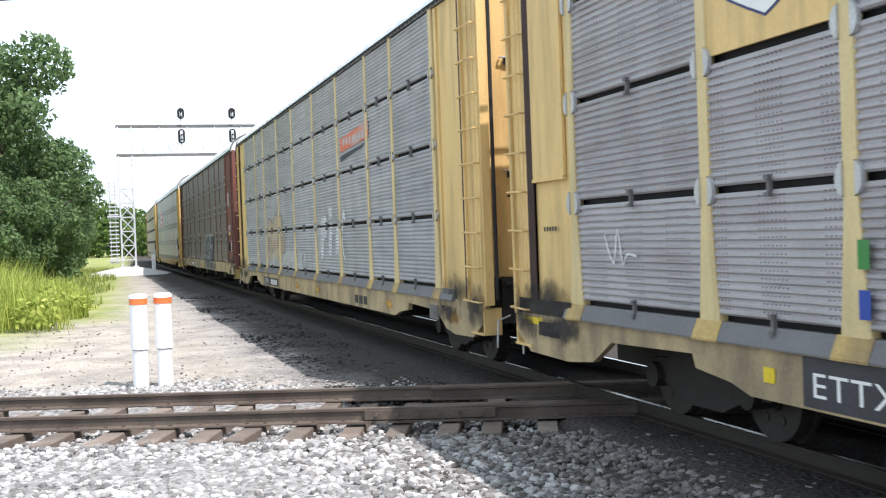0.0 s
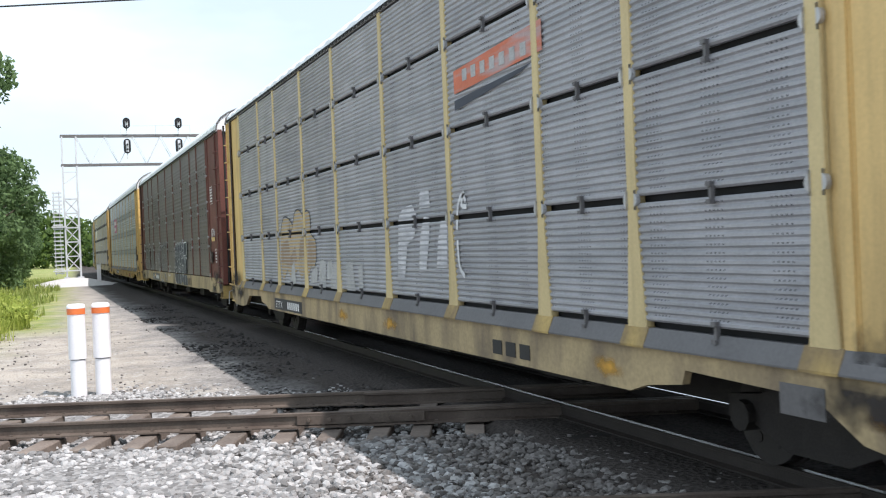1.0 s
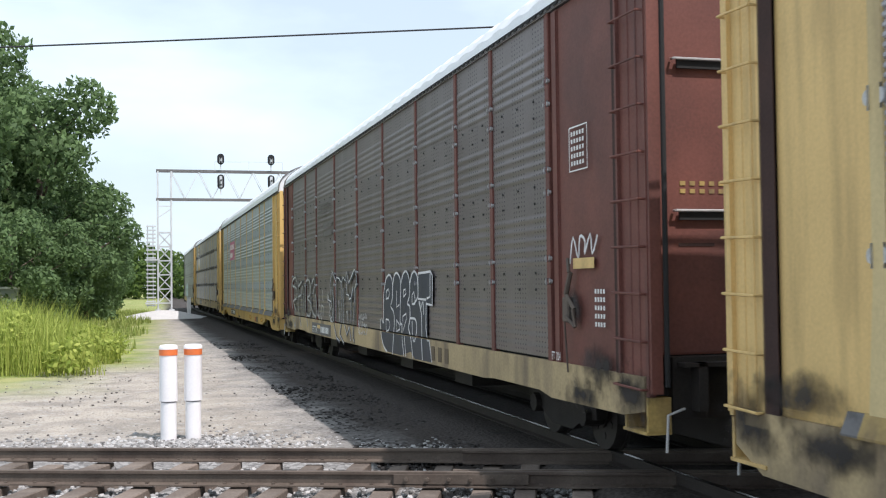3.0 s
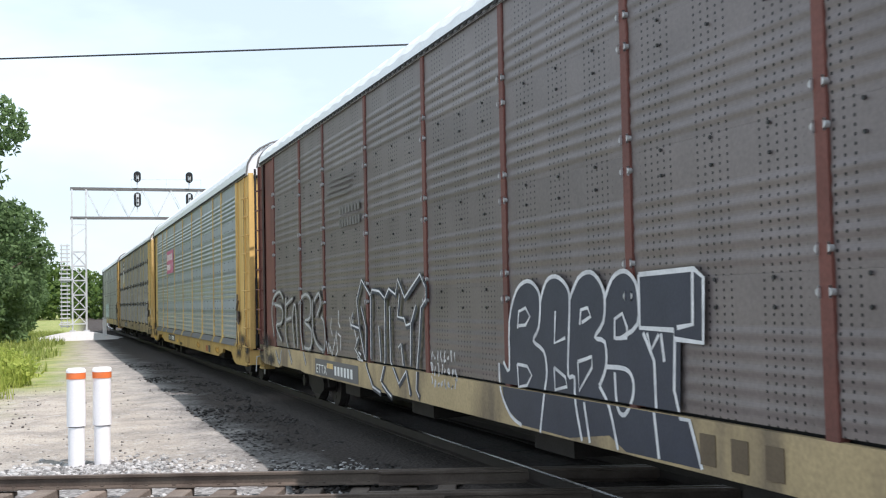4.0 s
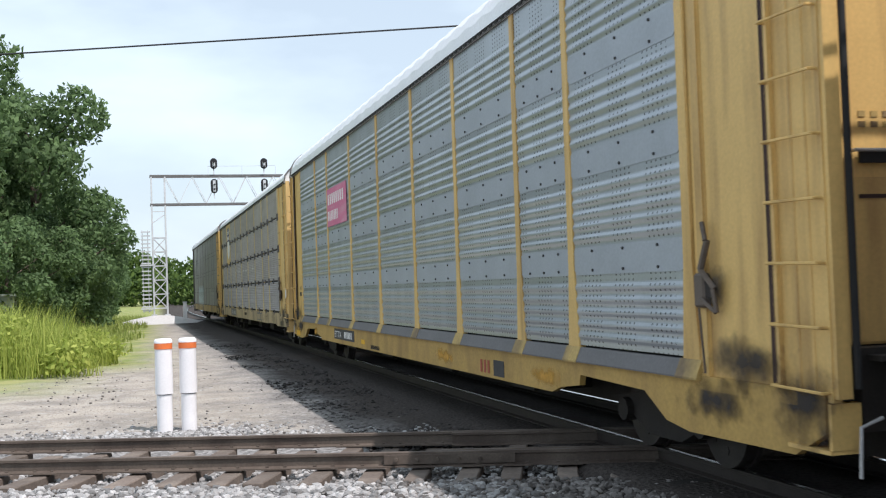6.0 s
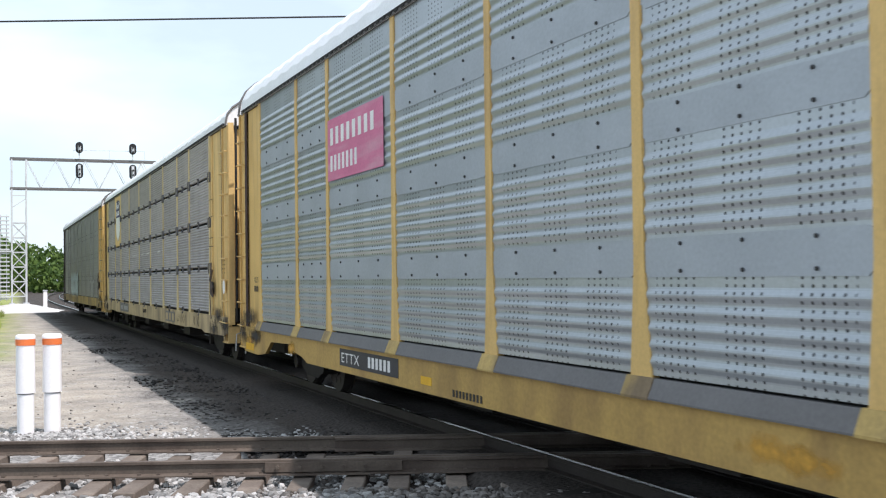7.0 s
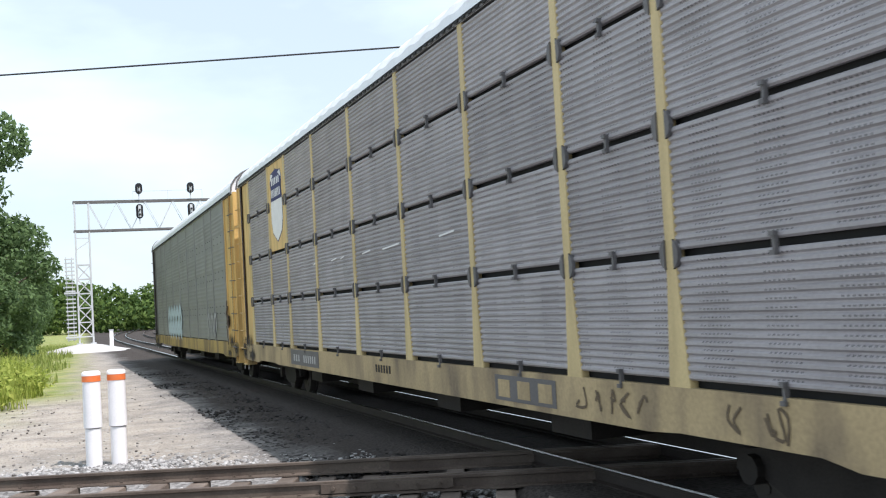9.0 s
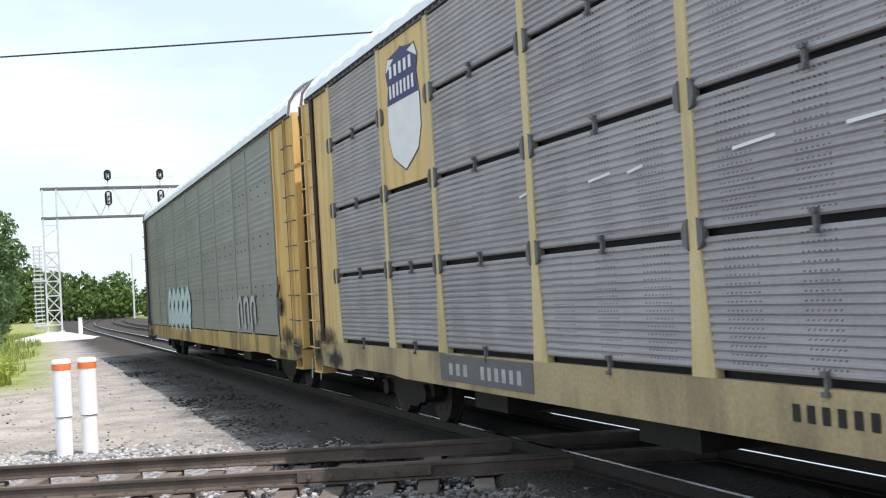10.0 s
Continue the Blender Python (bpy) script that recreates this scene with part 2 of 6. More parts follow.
def stain_mat(name, colour, rough, reach, centre=0.5, fine=5.0):
    """Paint or soot that thins out unevenly towards its edge."""
    m = mat(name, colour, rough, 0.0, 0.3)
    n, l = m.node_tree.nodes, m.node_tree.links
    co, gap, dist = n.new("ShaderNodeTexCoord"), n.new("ShaderNodeVectorMath"), n.new("ShaderNodeVectorMath")
    gap.operation, dist.operation = "SUBTRACT", "LENGTH"
    gap.inputs[1].default_value = (0.0, centre, centre)
    flat = n.new("ShaderNodeVectorMath")
    flat.operation = "MULTIPLY"
    flat.inputs[1].default_value = (0.0, 1.0, 1.0)
    l.new(co.outputs["Generated"], flat.inputs[0])
    l.new(flat.outputs[0], gap.inputs[0])
    l.new(gap.outputs[0], dist.inputs[0])
    speck = n.new("ShaderNodeTexNoise")
    speck.inputs["Scale"].default_value, speck.inputs["Detail"].default_value = fine, 6.0
    l.new(co.outputs["Object"], speck.inputs["Vector"])
    mix = n.new("ShaderNodeMath")
    mix.operation = "MULTIPLY_ADD"
    mix.inputs[1].default_value = 0.9
    l.new(speck.outputs["Fac"], mix.inputs[0])
    l.new(dist.outputs["Value"], mix.inputs[2])
    r = n.new("ShaderNodeMapRange")
    r.inputs["From Min"].default_value, r.inputs["From Max"].default_value = reach + 0.25, reach - 0.12
    r.inputs["To Max"].default_value = 0.9
    l.new(mix.outputs[0], r.inputs["Value"])
    l.new(r.outputs["Result"], n["Principled BSDF"].inputs["Alpha"])
    return m


M_STAIN = stain_mat("sooty_grease", (0.035, 0.03, 0.028), 0.8, 0.62)
M_RUB = stain_mat("orange_primer_patch", (0.62, 0.33, 0.05), 0.6, 0.62)
M_WORN_W = mat("worn_white_spray_paint", (0.66, 0.66, 0.68), 0.6, 0.0, 0.15, 4, 30, 0.05, (0.38, 0.38, 0.40), 0.8, (1.5, 1.5, 22.0), (0.42, 0.62))


def leaf_mat(name, low, high, through_light=0.4):
    m = bpy.data.materials.new(name)
    m.use_nodes = True
    n, l = m.node_tree.nodes, m.node_tree.links
    b = n["Principled BSDF"]
    b.inputs["Roughness"].default_value = 0.65
    b.inputs["Specular IOR Level"].default_value = 0.2
    geo, ramp = n.new("ShaderNodeNewGeometry"), n.new("ShaderNodeValToRGB")
    ramp.color_ramp.elements[0].color, ramp.color_ramp.elements[1].color = (*low, 1), (*high, 1)
    l.new(geo.outputs["Random Per Island"], ramp.inputs["Fac"])
    l.new(ramp.outputs["Color"], b.inputs["Base Color"])
    tr, mix = n.new("ShaderNodeBsdfTranslucent"), n.new("ShaderNodeMixShader")
    mix.inputs["Fac"].default_value = through_light
    l.new(ramp.outputs["Color"], tr.inputs["Color"])
    l.new(b.outputs[0], mix.inputs[1])
    l.new(tr.outputs[0], mix.inputs[2])
    l.new(mix.outputs[0], n["Material Output"].inputs["Surface"])
    return m


M_LEAF = leaf_mat("tree_leaf", (0.09, 0.145, 0.065), (0.16, 0.25, 0.10))
M_LEAF_FAR = leaf_mat("far_leaf", (0.05, 0.10, 0.03), (0.16, 0.24, 0.06))
M_WEED = leaf_mat("weed_blade", (0.25, 0.33, 0.06), (0.47, 0.52, 0.13))
M_GRASS = leaf_mat("short_grass_blade", (0.20, 0.27, 0.06), (0.36, 0.40, 0.13))


def ground_mat():
    """Stony dirt with ballast near the tracks, a pale path, and grass farther on."""
    m = bpy.data.materials.new("stony_ground")
    m.use_nodes = True
    n, l = m.node_tree.nodes, m.node_tree.links
    b = n["Principled BSDF"]
    b.inputs["Roughness"].default_value, b.inputs["Specular IOR Level"].default_value = 0.9, 0.2
    geo, sep = n.new("ShaderNodeNewGeometry"), n.new("ShaderNodeSeparateXYZ")
    l.new(geo.outputs["Position"], sep.inputs[0])

    def noise_at(scale, detail=4.0):
        t = n.new("ShaderNodeTexNoise")
        t.inputs["Scale"].default_value, t.inputs["Detail"].default_value = scale, detail
        l.new(geo.outputs["Position"], t.inputs["Vector"])
        return t.outputs["Fac"]

    def ramp(value, lo, hi):
        r = n.new("ShaderNodeMapRange")
        r.inputs["From Min"].default_value, r.inputs["From Max"].default_value = lo, hi
        l.new(value, r.inputs["Value"])
        return r.outputs["Result"]

    def math_node(op, a, c):
        k = n.new("ShaderNodeMath")
        k.operation = op
        for i, v in enumerate((a, c)):
            if isinstance(v, (int, float)):
                k.inputs[i].default_value = v
            else:
                l.new(v, k.inputs[i])
        return k.outputs[0]

    def mixed(fac, a, c):
        k = n.new("ShaderNodeMix")
        k.data_type = "RGBA"
        l.new(fac, k.inputs["Factor"])
        for s, v in (("A", a), ("B", c)):
            if isinstance(v, tuple):
                k.inputs[s].default_value = (*v, 1)
            else:
                l.new(v, k.inputs[s])
        return k.outputs["Result"]

    vor = n.new("ShaderNodeTexVoronoi")
    vor.inputs["Scale"].default_value = 17.0
    l.new(geo.outputs["Position"], vor.inputs["Vector"])
    grey = n.new("ShaderNodeValToRGB")
    grey.color_ramp.elements[0].color, grey.color_ramp.elements[1].color = (0.10, 0.097, 0.094, 1), (0.40, 0.39, 0.38, 1)
    l.new(vor.outputs["Color"], grey.inputs["Fac"])
    dirt = mixed(ramp(noise_at(1.1), 0.38, 0.66), (0.43, 0.385, 0.33), (0.27, 0.245, 0.215))
    dirt = mixed(ramp(noise_at(7.0), 0.55, 0.75), dirt, (0.44, 0.43, 0.41))
    dirt = mixed(ramp(noise_at(23.0), 0.57, 0.68), dirt, (0.14, 0.125, 0.11))
    # distance along and across the main track
    wob = math_node("MULTIPLY", math_node("SUBTRACT", noise_at(0.35), 0.5), 6.0)
    y = math_node("ADD", sep.outputs["Y"], wob)
    x = math_node("ADD", sep.outputs["X"], math_node("MULTIPLY", math_node("SUBTRACT", noise_at(0.9), 0.5), 2.2))
    cross = math_node("ADD", sep.outputs["Y"], math_node("MULTIPLY", sep.outputs["X"], 0.38))
    near = math_node("SUBTRACT", 1.0, ramp(math_node("ADD", cross, math_node("MULTIPLY", wob, 0.35)), 16.2, 19.0))
    bed = ramp(x, 2.0, 3.3)
    stony = math_node("MAXIMUM", near, bed)
    # the train's shadow beside the main line is put into the stone colour
    shade_strip = ramp(x, 2.5, 3.9)
    stone = mixed(shade_strip, grey.outputs["Color"], mixed(ramp(vor.outputs["Distance"], 0.0, 0.6), (0.024, 0.020, 0.018), (0.066, 0.056, 0.050)))
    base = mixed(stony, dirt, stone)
    # grass beyond the clearing, to the side of the track
    back = ramp(y, 31.0, 36.0)
    edge = math_node("SUBTRACT", 1.0, ramp(math_node("SUBTRACT", x, math_node("MULTIPLY", sep.outputs["Y"], 0.028)), -1.3, 0.3))
    grass = math_node("MULTIPLY", back, edge)
    far = ramp(math_node("ABSOLUTE", math_node("SUBTRACT", x, 9.0), 0.0), 9.5, 12.0)
    grass = math_node("MAXIMUM", grass, math_node("MULTIPLY", far, ramp(y, 24.0, 30.0)))
    turf = mixed(ramp(noise_at(0.8), 0.4, 0.62), (0.20, 0.25, 0.07), (0.33, 0.33, 0.14))
    base = mixed(grass, base, turf)
    l.new(base, b.inputs["Base Color"])
    bp = n.new("ShaderNodeBump")
    bp.inputs["Strength"].default_value, bp.inputs["Distance"].default_value = 0.7, 0.03
    l.new(math_node("ADD", vor.outputs["Distance"], noise_at(23.0)), bp.inputs["Height"])
    l.new(bp.outputs["Normal"], b.inputs["Normal"])
    return m


M_GROUND = ground_mat()


# ---- building helpers ----
def box(bm, x0, x1, y0, y1, z0, z1):
    v = [bm.verts.new((x, y, z)) for x in (x0, x1) for y in (y0, y1) for z in (z0, z1)]
    for f in ((0, 1, 3, 2), (4, 6, 7, 5), (0, 4, 5, 1), (2, 3, 7, 6), (0, 2, 6, 4), (1, 5, 7, 3)):
        bm.faces.new([v[i] for i in f])
    return v


def rod(bm, a, c, r, sides=8):
    """A round bar from a to c."""
    a, c = Vector(a), Vector(c)
    m = Matrix.Translation((a + c) / 2) @ (c - a).to_track_quat("Z", "Y").to_matrix().to_4x4()
    bmesh.ops.create_cone(bm, cap_ends=True, segments=sides, radius1=r, radius2=r, depth=(c - a).length, matrix=m)


def tube(pts, r, sides=6):
    """One bent round bar through the places given."""
    bm = bmesh.new()
    p = [Vector(q) for q in pts]
    rings = []
    for i, q in enumerate(p):
        d = (p[min(i + 1, len(p) - 1)] - p[max(i - 1, 0)]).normalized()
        u = d.orthogonal().normalized() if i == 0 else (rings[-1][1] - d * rings[-1][1].dot(d)).normalized()
        w = d.cross(u)
        rings.append(([bm.verts.new(q + r * (u * math.cos(2 * math.pi * k / sides) + w * math.sin(2 * math.pi * k / sides))) for k in range(sides)], u))
    for (a, _), (c, _) in zip(rings, rings[1:]):
        for k in range(sides):
            bm.faces.new((a[k], a[(k + 1) % sides], c[(k + 1) % sides], c[k]))
    bm.faces.new(rings[0][0][::-1])
    bm.faces.new(rings[-1][0])
    return bm


def prism(bm, outline, axis, lo, hi):
    """A solid from a flat outline of pairs, drawn out along x or y."""
    def at(p, q):
        return (q, p[0], p[1]) if axis == "x" else (p[0], q, p[1])
    a = [bm.verts.new(at(p, lo)) for p in outline]
    c = [bm.verts.new(at(p, hi)) for p in outline]
    k = len(outline)
    for i in range(k):
        bm.faces.new((a[i], a[(i + 1) % k], c[(i + 1) % k], c[i]))
    bm.faces.new(a[::-1])
    bm.faces.new(c)


def mesh_of(bm, name, material, smooth=False):
    bmesh.ops.recalc_face_normals(bm, faces=bm.faces)
    me = bpy.data.meshes.new(name)
    bm.to_mesh(me)
    bm.free()
    me.materials.append(material)
    if smooth:
        me.polygons.foreach_set("use_smooth", [True] * len(me.polygons))
    return me


def placed(name, me, parent=None, m=None, label=""):
    ob = new(name, me)
    if parent:
        ob.parent = parent
    if m is not None:
        ob.matrix_basis = m
    return tagged(ob, label)


def part(name, bm, material, parent, label="", smooth=False, m=None):
    return placed(name, mesh_of(bm, name, material, smooth), parent, m, label)


def thing(name, label, category, group="", kind="", at=None):
    ob = new(name)
    ob.empty_display_size = 0.2
    if at is not None:
        ob.matrix_basis = at
    return tagged(ob, label, category, group, kind)


def raw(name, verts, faces, material):
    me = bpy.data.meshes.new(name)
    me.from_pydata([tuple(v) for v in verts], [], [tuple(f) for f in faces])
    me.materials.append(material)
    return me


# ---- ground and tracks ----
TRACK_X = 6.5


def bend(y):
    """Sideways shift of the main line: straight near the crossing, easing to one side far off."""
    return max(0.0, y - 100.0) ** 2 / 1900.0


def ground():
    def steps(lo, a, c, hi, fine):
        mid = list(np.arange(a, c + 1e-6, fine))
        out, s, v = [], fine, c
        while v < hi:
            s *= 1.35
            v += s
            out.append(min(v, hi))
        back, s, v = [], fine, a
        while v > lo:
            s *= 1.35
            v -= s
            back.append(max(v, lo))
        return back[::-1] + mid + out
    xs, ys = steps(-2500, -8, 12, 2500, 0.22), steps(-2500, 5, 50, 3500, 0.22)
    verts = []
    for y in ys:
        for x in xs:
            fade = 1.0 if -9 < x < 13 and 4 < y < 52 else 0.3
            z = -0.215 + fade * (0.05 * (noise.noise((x * 0.5, y * 0.5, 0.0))) + 0.02 * noise.noise((x * 2.7, y * 2.7, 4.0)))
            c = y + 0.38 * x
            if 12.1 < c < 16.2 and x < 5:
                z = min(z, -0.25) - 0.055 * min(1, (c - 12.1) / 0.5)
            if x > 4.2 and x < 9:
                z = min(z, -0.20) if x < 4.9 or x > 8.1 else -0.172 + 0.02 * noise.noise((x * 1.7, y * 1.7, 9.0))
            verts.append((x, y, z))
    w = len(xs)
    faces = [(j * w + i, j * w + i + 1, (j + 1) * w + i + 1, (j + 1) * w + i) for j in range(len(ys) - 1) for i in range(w - 1)]
    me = raw("ground", verts, faces, M_GROUND)
    me.polygons.foreach_set("use_smooth", [True] * len(me.polygons))
    tagged(placed("ground", me), "pale stony ground with dirt and grass patches", "ground", kind="structure")


RAIL_OUTLINE = [(-0.07, -0.17), (0.07, -0.17), (0.07, -0.155), (0.012, -0.135), (0.012, -0.045), (0.036, -0.035),
                (0.036, -0.006), (0.028, 0.0), (-0.028, 0.0), (-0.036, -0.006), (-0.036, -0.035), (-0.012, -0.045), (-0.012, -0.135), (-0.07, -0.155)]


def rail_mesh(path, top, steel=None):
    """A rail drawn along a line of (x, y) places."""
    verts, faces, k = [], [], len(RAIL_OUTLINE)
    for i, (x, y) in enumerate(path):
        a, c = path[max(0, i - 1)], path[min(len(path) - 1, i + 1)]
        d = Vector((c[0] - a[0], c[1] - a[1])).normalized()
        for u, z in RAIL_OUTLINE:
            verts.append((x + d.y * u, y - d.x * u, z))
    for i in range(len(path) - 1):
        for j in range(k):
            faces.append((i * k + j, i * k + (j + 1) % k, (i + 1) * k + (j + 1) % k, (i + 1) * k + j))
    faces += [tuple(range(k)), tuple(range((len(path) - 1) * k, len(path) * k))]
    me = raw("rail", verts, faces, steel or M_RUST)
    me.materials.append(top)
    for i in range(len(path) - 1):
        for j in (6, 7, 8):
            me.polygons[i * k + j].material_index = 1
    return me


def tie_mesh(material):
    bm = bmesh.new()
    box(bm, -1.3, 1.3, -0.115, 0.115, -0.36, -0.172)
    bmesh.ops.bevel(bm, geom=list(bm.edges), offset=0.012, segments=1, affect="EDGES")
    return mesh_of(bm, "tie", material)


def plate_mesh():
    bm = bmesh.new()
    box(bm, -0.17, 0.17, -0.09, 0.09, -0.173, -0.158)
    for sx in (-1, 1):
        box(bm, sx * 0.105 - 0.02, sx * 0.105 + 0.02, -0.05, -0.02, -0.16, -0.13)
        box(bm, sx * 0.105 - 0.02, sx * 0.105 + 0.02, 0.02, 0.05, -0.16, -0.13)
    return mesh_of(bm, "tie_plate", M_RUST)


def tracks():
    tie, dark_tie, plate = tie_mesh(M_TIE), tie_mesh(M_TIE_SHADE), plate_mesh()
    ys = list(np.arange(-40, 100, 20.0)) + list(np.arange(100, 420, 8.0))
    for name, cx, label in (("track_main", TRACK_X, "main line track with shiny rail heads and wooden ties"),
                            ("track_second", 10.45, "second parallel track on wooden ties")):
        t = thing(name, label, "railway track", kind="structure")
        for s in (-0.755, 0.755):
            placed("rail", rail_mesh([(cx + s + bend(y), y) for y in ys], M_SHINE if cx < 8 else M_RUST, M_RUST_SHADE), t)
        for y in np.arange(-6, 100 if cx < 8 else 40, 0.52):
            if cx < 8 or y > 20:
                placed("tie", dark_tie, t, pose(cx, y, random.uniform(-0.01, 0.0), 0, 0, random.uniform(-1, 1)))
    # crossing tracks, at an angle to the main line
    turn = math.degrees(math.atan(-0.38))
    for name, y0, gauge, label, lo, hi in (
            ("track_crossing", 14.48, 1.72, "rusty crossing track with old exposed wooden ties", -8.0, 12.0),
            ("track_crossing_near", 7.66, 1.50, "rusty crossing track half sunk in ballast", -4.0, 10.0)):
        t = thing(name, label, "railway track", kind="structure", at=pose(0, y0, -0.006, 0, 0, turn))
        for s in (-gauge / 2, gauge / 2):
            placed("rail", rail_mesh([(x, s) for x in (-90, -30, -8, 0, 8, 30, 90)], M_RUST), t)
        k = 0
        for x in np.arange(lo, hi, 0.56):
            k += 1
            side = random.uniform(-0.12, 0.12) - (0.42 if name == "track_crossing" else 0.0)
            placed("tie", tie, t, pose(x + random.uniform(-0.06, 0.06), side, -0.015 + random.uniform(-0.02, 0.01), 0, random.uniform(-0.8, 0.8), 90 + random.uniform(-2, 2)))
            for s in (-gauge / 2, gauge / 2):
                placed("tie_plate", plate, t, pose(x, s, 0))
        if name == "track_crossing":
            # bolted joint bars where the frog castings begin
            for s, x0 in ((-gauge / 2, 3.35), (gauge / 2, 4.2)):
                bm = bmesh.new()
                box(bm, x0, x0 + 1.5, s - 0.065, s - 0.02, -0.135, -0.03)
                part("joint_bar", bm, M_RUST, t, "rusty bolted joint bar")
                for i in range(6):
                    bm = bmesh.new()
                    rod(bm, (x0 + 0.14 + i * 0.24, s - 0.10, -0.08), (x0 + 0.14 + i * 0.24, s - 0.06, -0.08), 0.022, 6)
                    part("bolt", bm, M_RUST, t)
            # guard rails by the running rails
            for s in (-gauge / 2 + 0.13, gauge / 2 - 0.13):
                placed("guard_rail", rail_mesh([(x, s) for x in (4.0, 6.0, 9.0)], M_RUST), t)


ground()
tracks()


# ---- train ----
SIDE = 1.60
LAYOUT = {  # side posts along each kind of car, from front to rear
    "a": (-11.50, -8.75, -6.85, -4.10, -1.30, 1.45, 4.25, 7.01, 8.91, 11.63),
    "b": (-10.89, -8.44, -6.56, -3.87, -1.13, 1.81, 4.36, 7.00, 8.86, 11.50),
    "c": (-11.15, -8.92, -7.12, -4.54, -1.76, 0.99, 3.92, 6.84, 8.88, 11.60),
    "d": (-11.75, -9.00, -7.23, -4.44, -1.78, 1.11, 4.07, 7.08, 8.95, 11.70),
    "e": (-11.88, -9.02, -7.05, -4.39, -1.58, 1.26, 4.14, 6.92, 8.93, 11.70)}
ROWS = (1.17, 2.24, 3.32, 4.40, 5.38)
REAR = 13.5
SHARED = {}


def shared(key, make):
    if key not in SHARED:
        SHARED[key] = make()
    return SHARED[key]


def sheet_mesh(width, height, material, fine, depth=0.014):
    """A pressed side sheet with ridges along its length and folded edges; its face looks to -x."""
    prof = []
    if fine:
        pitch, d = 0.065, depth
        k = int(height / pitch)
        pitch = height / k
        for i in range(k):
            z = i * pitch
            prof += [(0.0, z + 0.12 * pitch), (-d, z + 0.38 * pitch), (-d, z + 0.72 * pitch), (0.0, z + 0.95 * pitch)]
    else:
        d, k = depth, 5
        prof.append((0.0, 0.0))
        for i in range(k):
            z = height * (0.10 + 0.125 * i)
            prof += [(-d * w, z + u) for u, w in ((-0.062, 0.0), (-0.046, 0.15), (-0.03, 0.5), (-0.014, 0.87), (0.0, 1.0), (0.014, 0.87), (0.03, 0.5), (0.046, 0.15), (0.062, 0.0))]
        prof.append((0.0, height))
    prof = [(0.05, prof[0][1])] + prof + [(0.05, prof[-1][1])]
    verts, k = [], len(prof)
    for y in (-width / 2, width / 2):
        verts += [(x, y, z) for x, z in prof]
    verts += [(0.05, -width / 2, prof[k // 2][1]), (0.05, width / 2, prof[k // 2][1])]
    faces = [(i, i + 1, k + i + 1, k + i) for i in range(k - 1)]
    for i in range(k - 1):
        faces.append((2 * k, i + 1, i))
        faces.append((2 * k + 1, k + i, k + i + 1))
    return raw("side_panel", verts, faces, material)


def post_mesh(material, flare, w=0.13, out=0.05):
    """An upright side post, wider at its foot where the car has flared posts."""
    def make():
        bm = bmesh.new()
        h = w / 2
        f = h * (2.3 if flare else 1.15)
        outline = [(-f, 0.98 if flare else 1.05), (f, 0.98 if flare else 1.05), (h * 1.05, 2.05), (h, 5.40), (-h, 5.40), (-h * 1.05, 2.05)]
        prism(bm, outline, "x", -out, 0.06)
        bmesh.ops.bevel(bm, geom=[e for e in bm.edges if abs(e.verts[0].co.x + out) < 1e-5 and abs(e.verts[1].co.x + out) < 1e-5], offset=0.012, segments=1, affect="EDGES")
        return mesh_of(bm, "side_post", material)
    return shared(("post", material.name, flare, w, out), make)


def clamp_mesh(material, big):
    def make():
        bm = bmesh.new()
        r = 0.078 if big else 0.055 if big is False else 0.026
        ring = [(math.cos(a) * 0.05 * (1.5 if big else 0.9 if big is False else 0.55), math.sin(a) * r * (1.5 if big else 1.0)) for a in np.linspace(-math.pi / 2, math.pi / 2, 7)]
        prism(bm, [(0.0, -r * 1.6)] + ring + [(0.0, r * 1.6)], "x", -0.03, 0.01)
        return mesh_of(bm, "clamp", material)
    return shared(("clamp", material.name, big), make)


def clip_mesh():
    def make():
        bm = bmesh.new()
        box(bm, -0.035, 0.0, -0.018, 0.018, -0.085, 0.085)
        box(bm, -0.055, -0.03, -0.03, 0.03, 0.05, 0.085)
        box(bm, -0.055, -0.03, -0.03, 0.03, -0.085, -0.05)
        return mesh_of(bm, "clip", M_GUARD)
    return shared("clip", make)


def bolt_mesh():
    def make():
        bm = bmesh.new()
        rod(bm, (-0.010, 0, 0), (0.004, 0, 0), 0.016, 6)
        return mesh_of(bm, "bolt_head", M_MARK_K)
    return shared("bolt", make)


def roof_part(car, material, rise, front):
    k, verts, faces = 16, [], []
    ys = np.arange(front + 0.15, REAR - 0.1, 0.2)
    for j, y in enumerate(ys):
        rib = 0.022 if (j // 2) % 2 else 0.0
        for i in range(k + 1):
            a = math.pi * i / k
            verts.append((-(SIDE + 0.03) * math.cos(a), y, 5.37 + (rise + rib) * math.sin(a) ** 0.8 + (rib if 0 < i < k else 0)))
    for j in range(len(ys) - 1):
        for i in range(k):
            faces.append((j * (k + 1) + i, j * (k + 1) + i + 1, (j + 1) * (k + 1) + i + 1, (j + 1) * (k + 1) + i))
    faces += [tuple(range(k + 1)), tuple(range((len(ys) - 1) * (k + 1), len(ys) * (k + 1)))]
    me = raw("roof", verts, faces, material)
    placed("roof", me, car, label="ribbed pale galvanised arched roof")
    for y in (front + 0.12, REAR - 0.08):
        pts = [(-(SIDE + 0.05) * math.cos(math.pi * i / 14), 5.36 + (rise + 0.04) * math.sin(math.pi * i / 14) ** 0.8) for i in range(15)]
        bm = tube([(a, y, c) for a, c in pts], 0.024)
        part("roof_hoop", bm, M_GUARD, car, "dark bent steel end hoop")


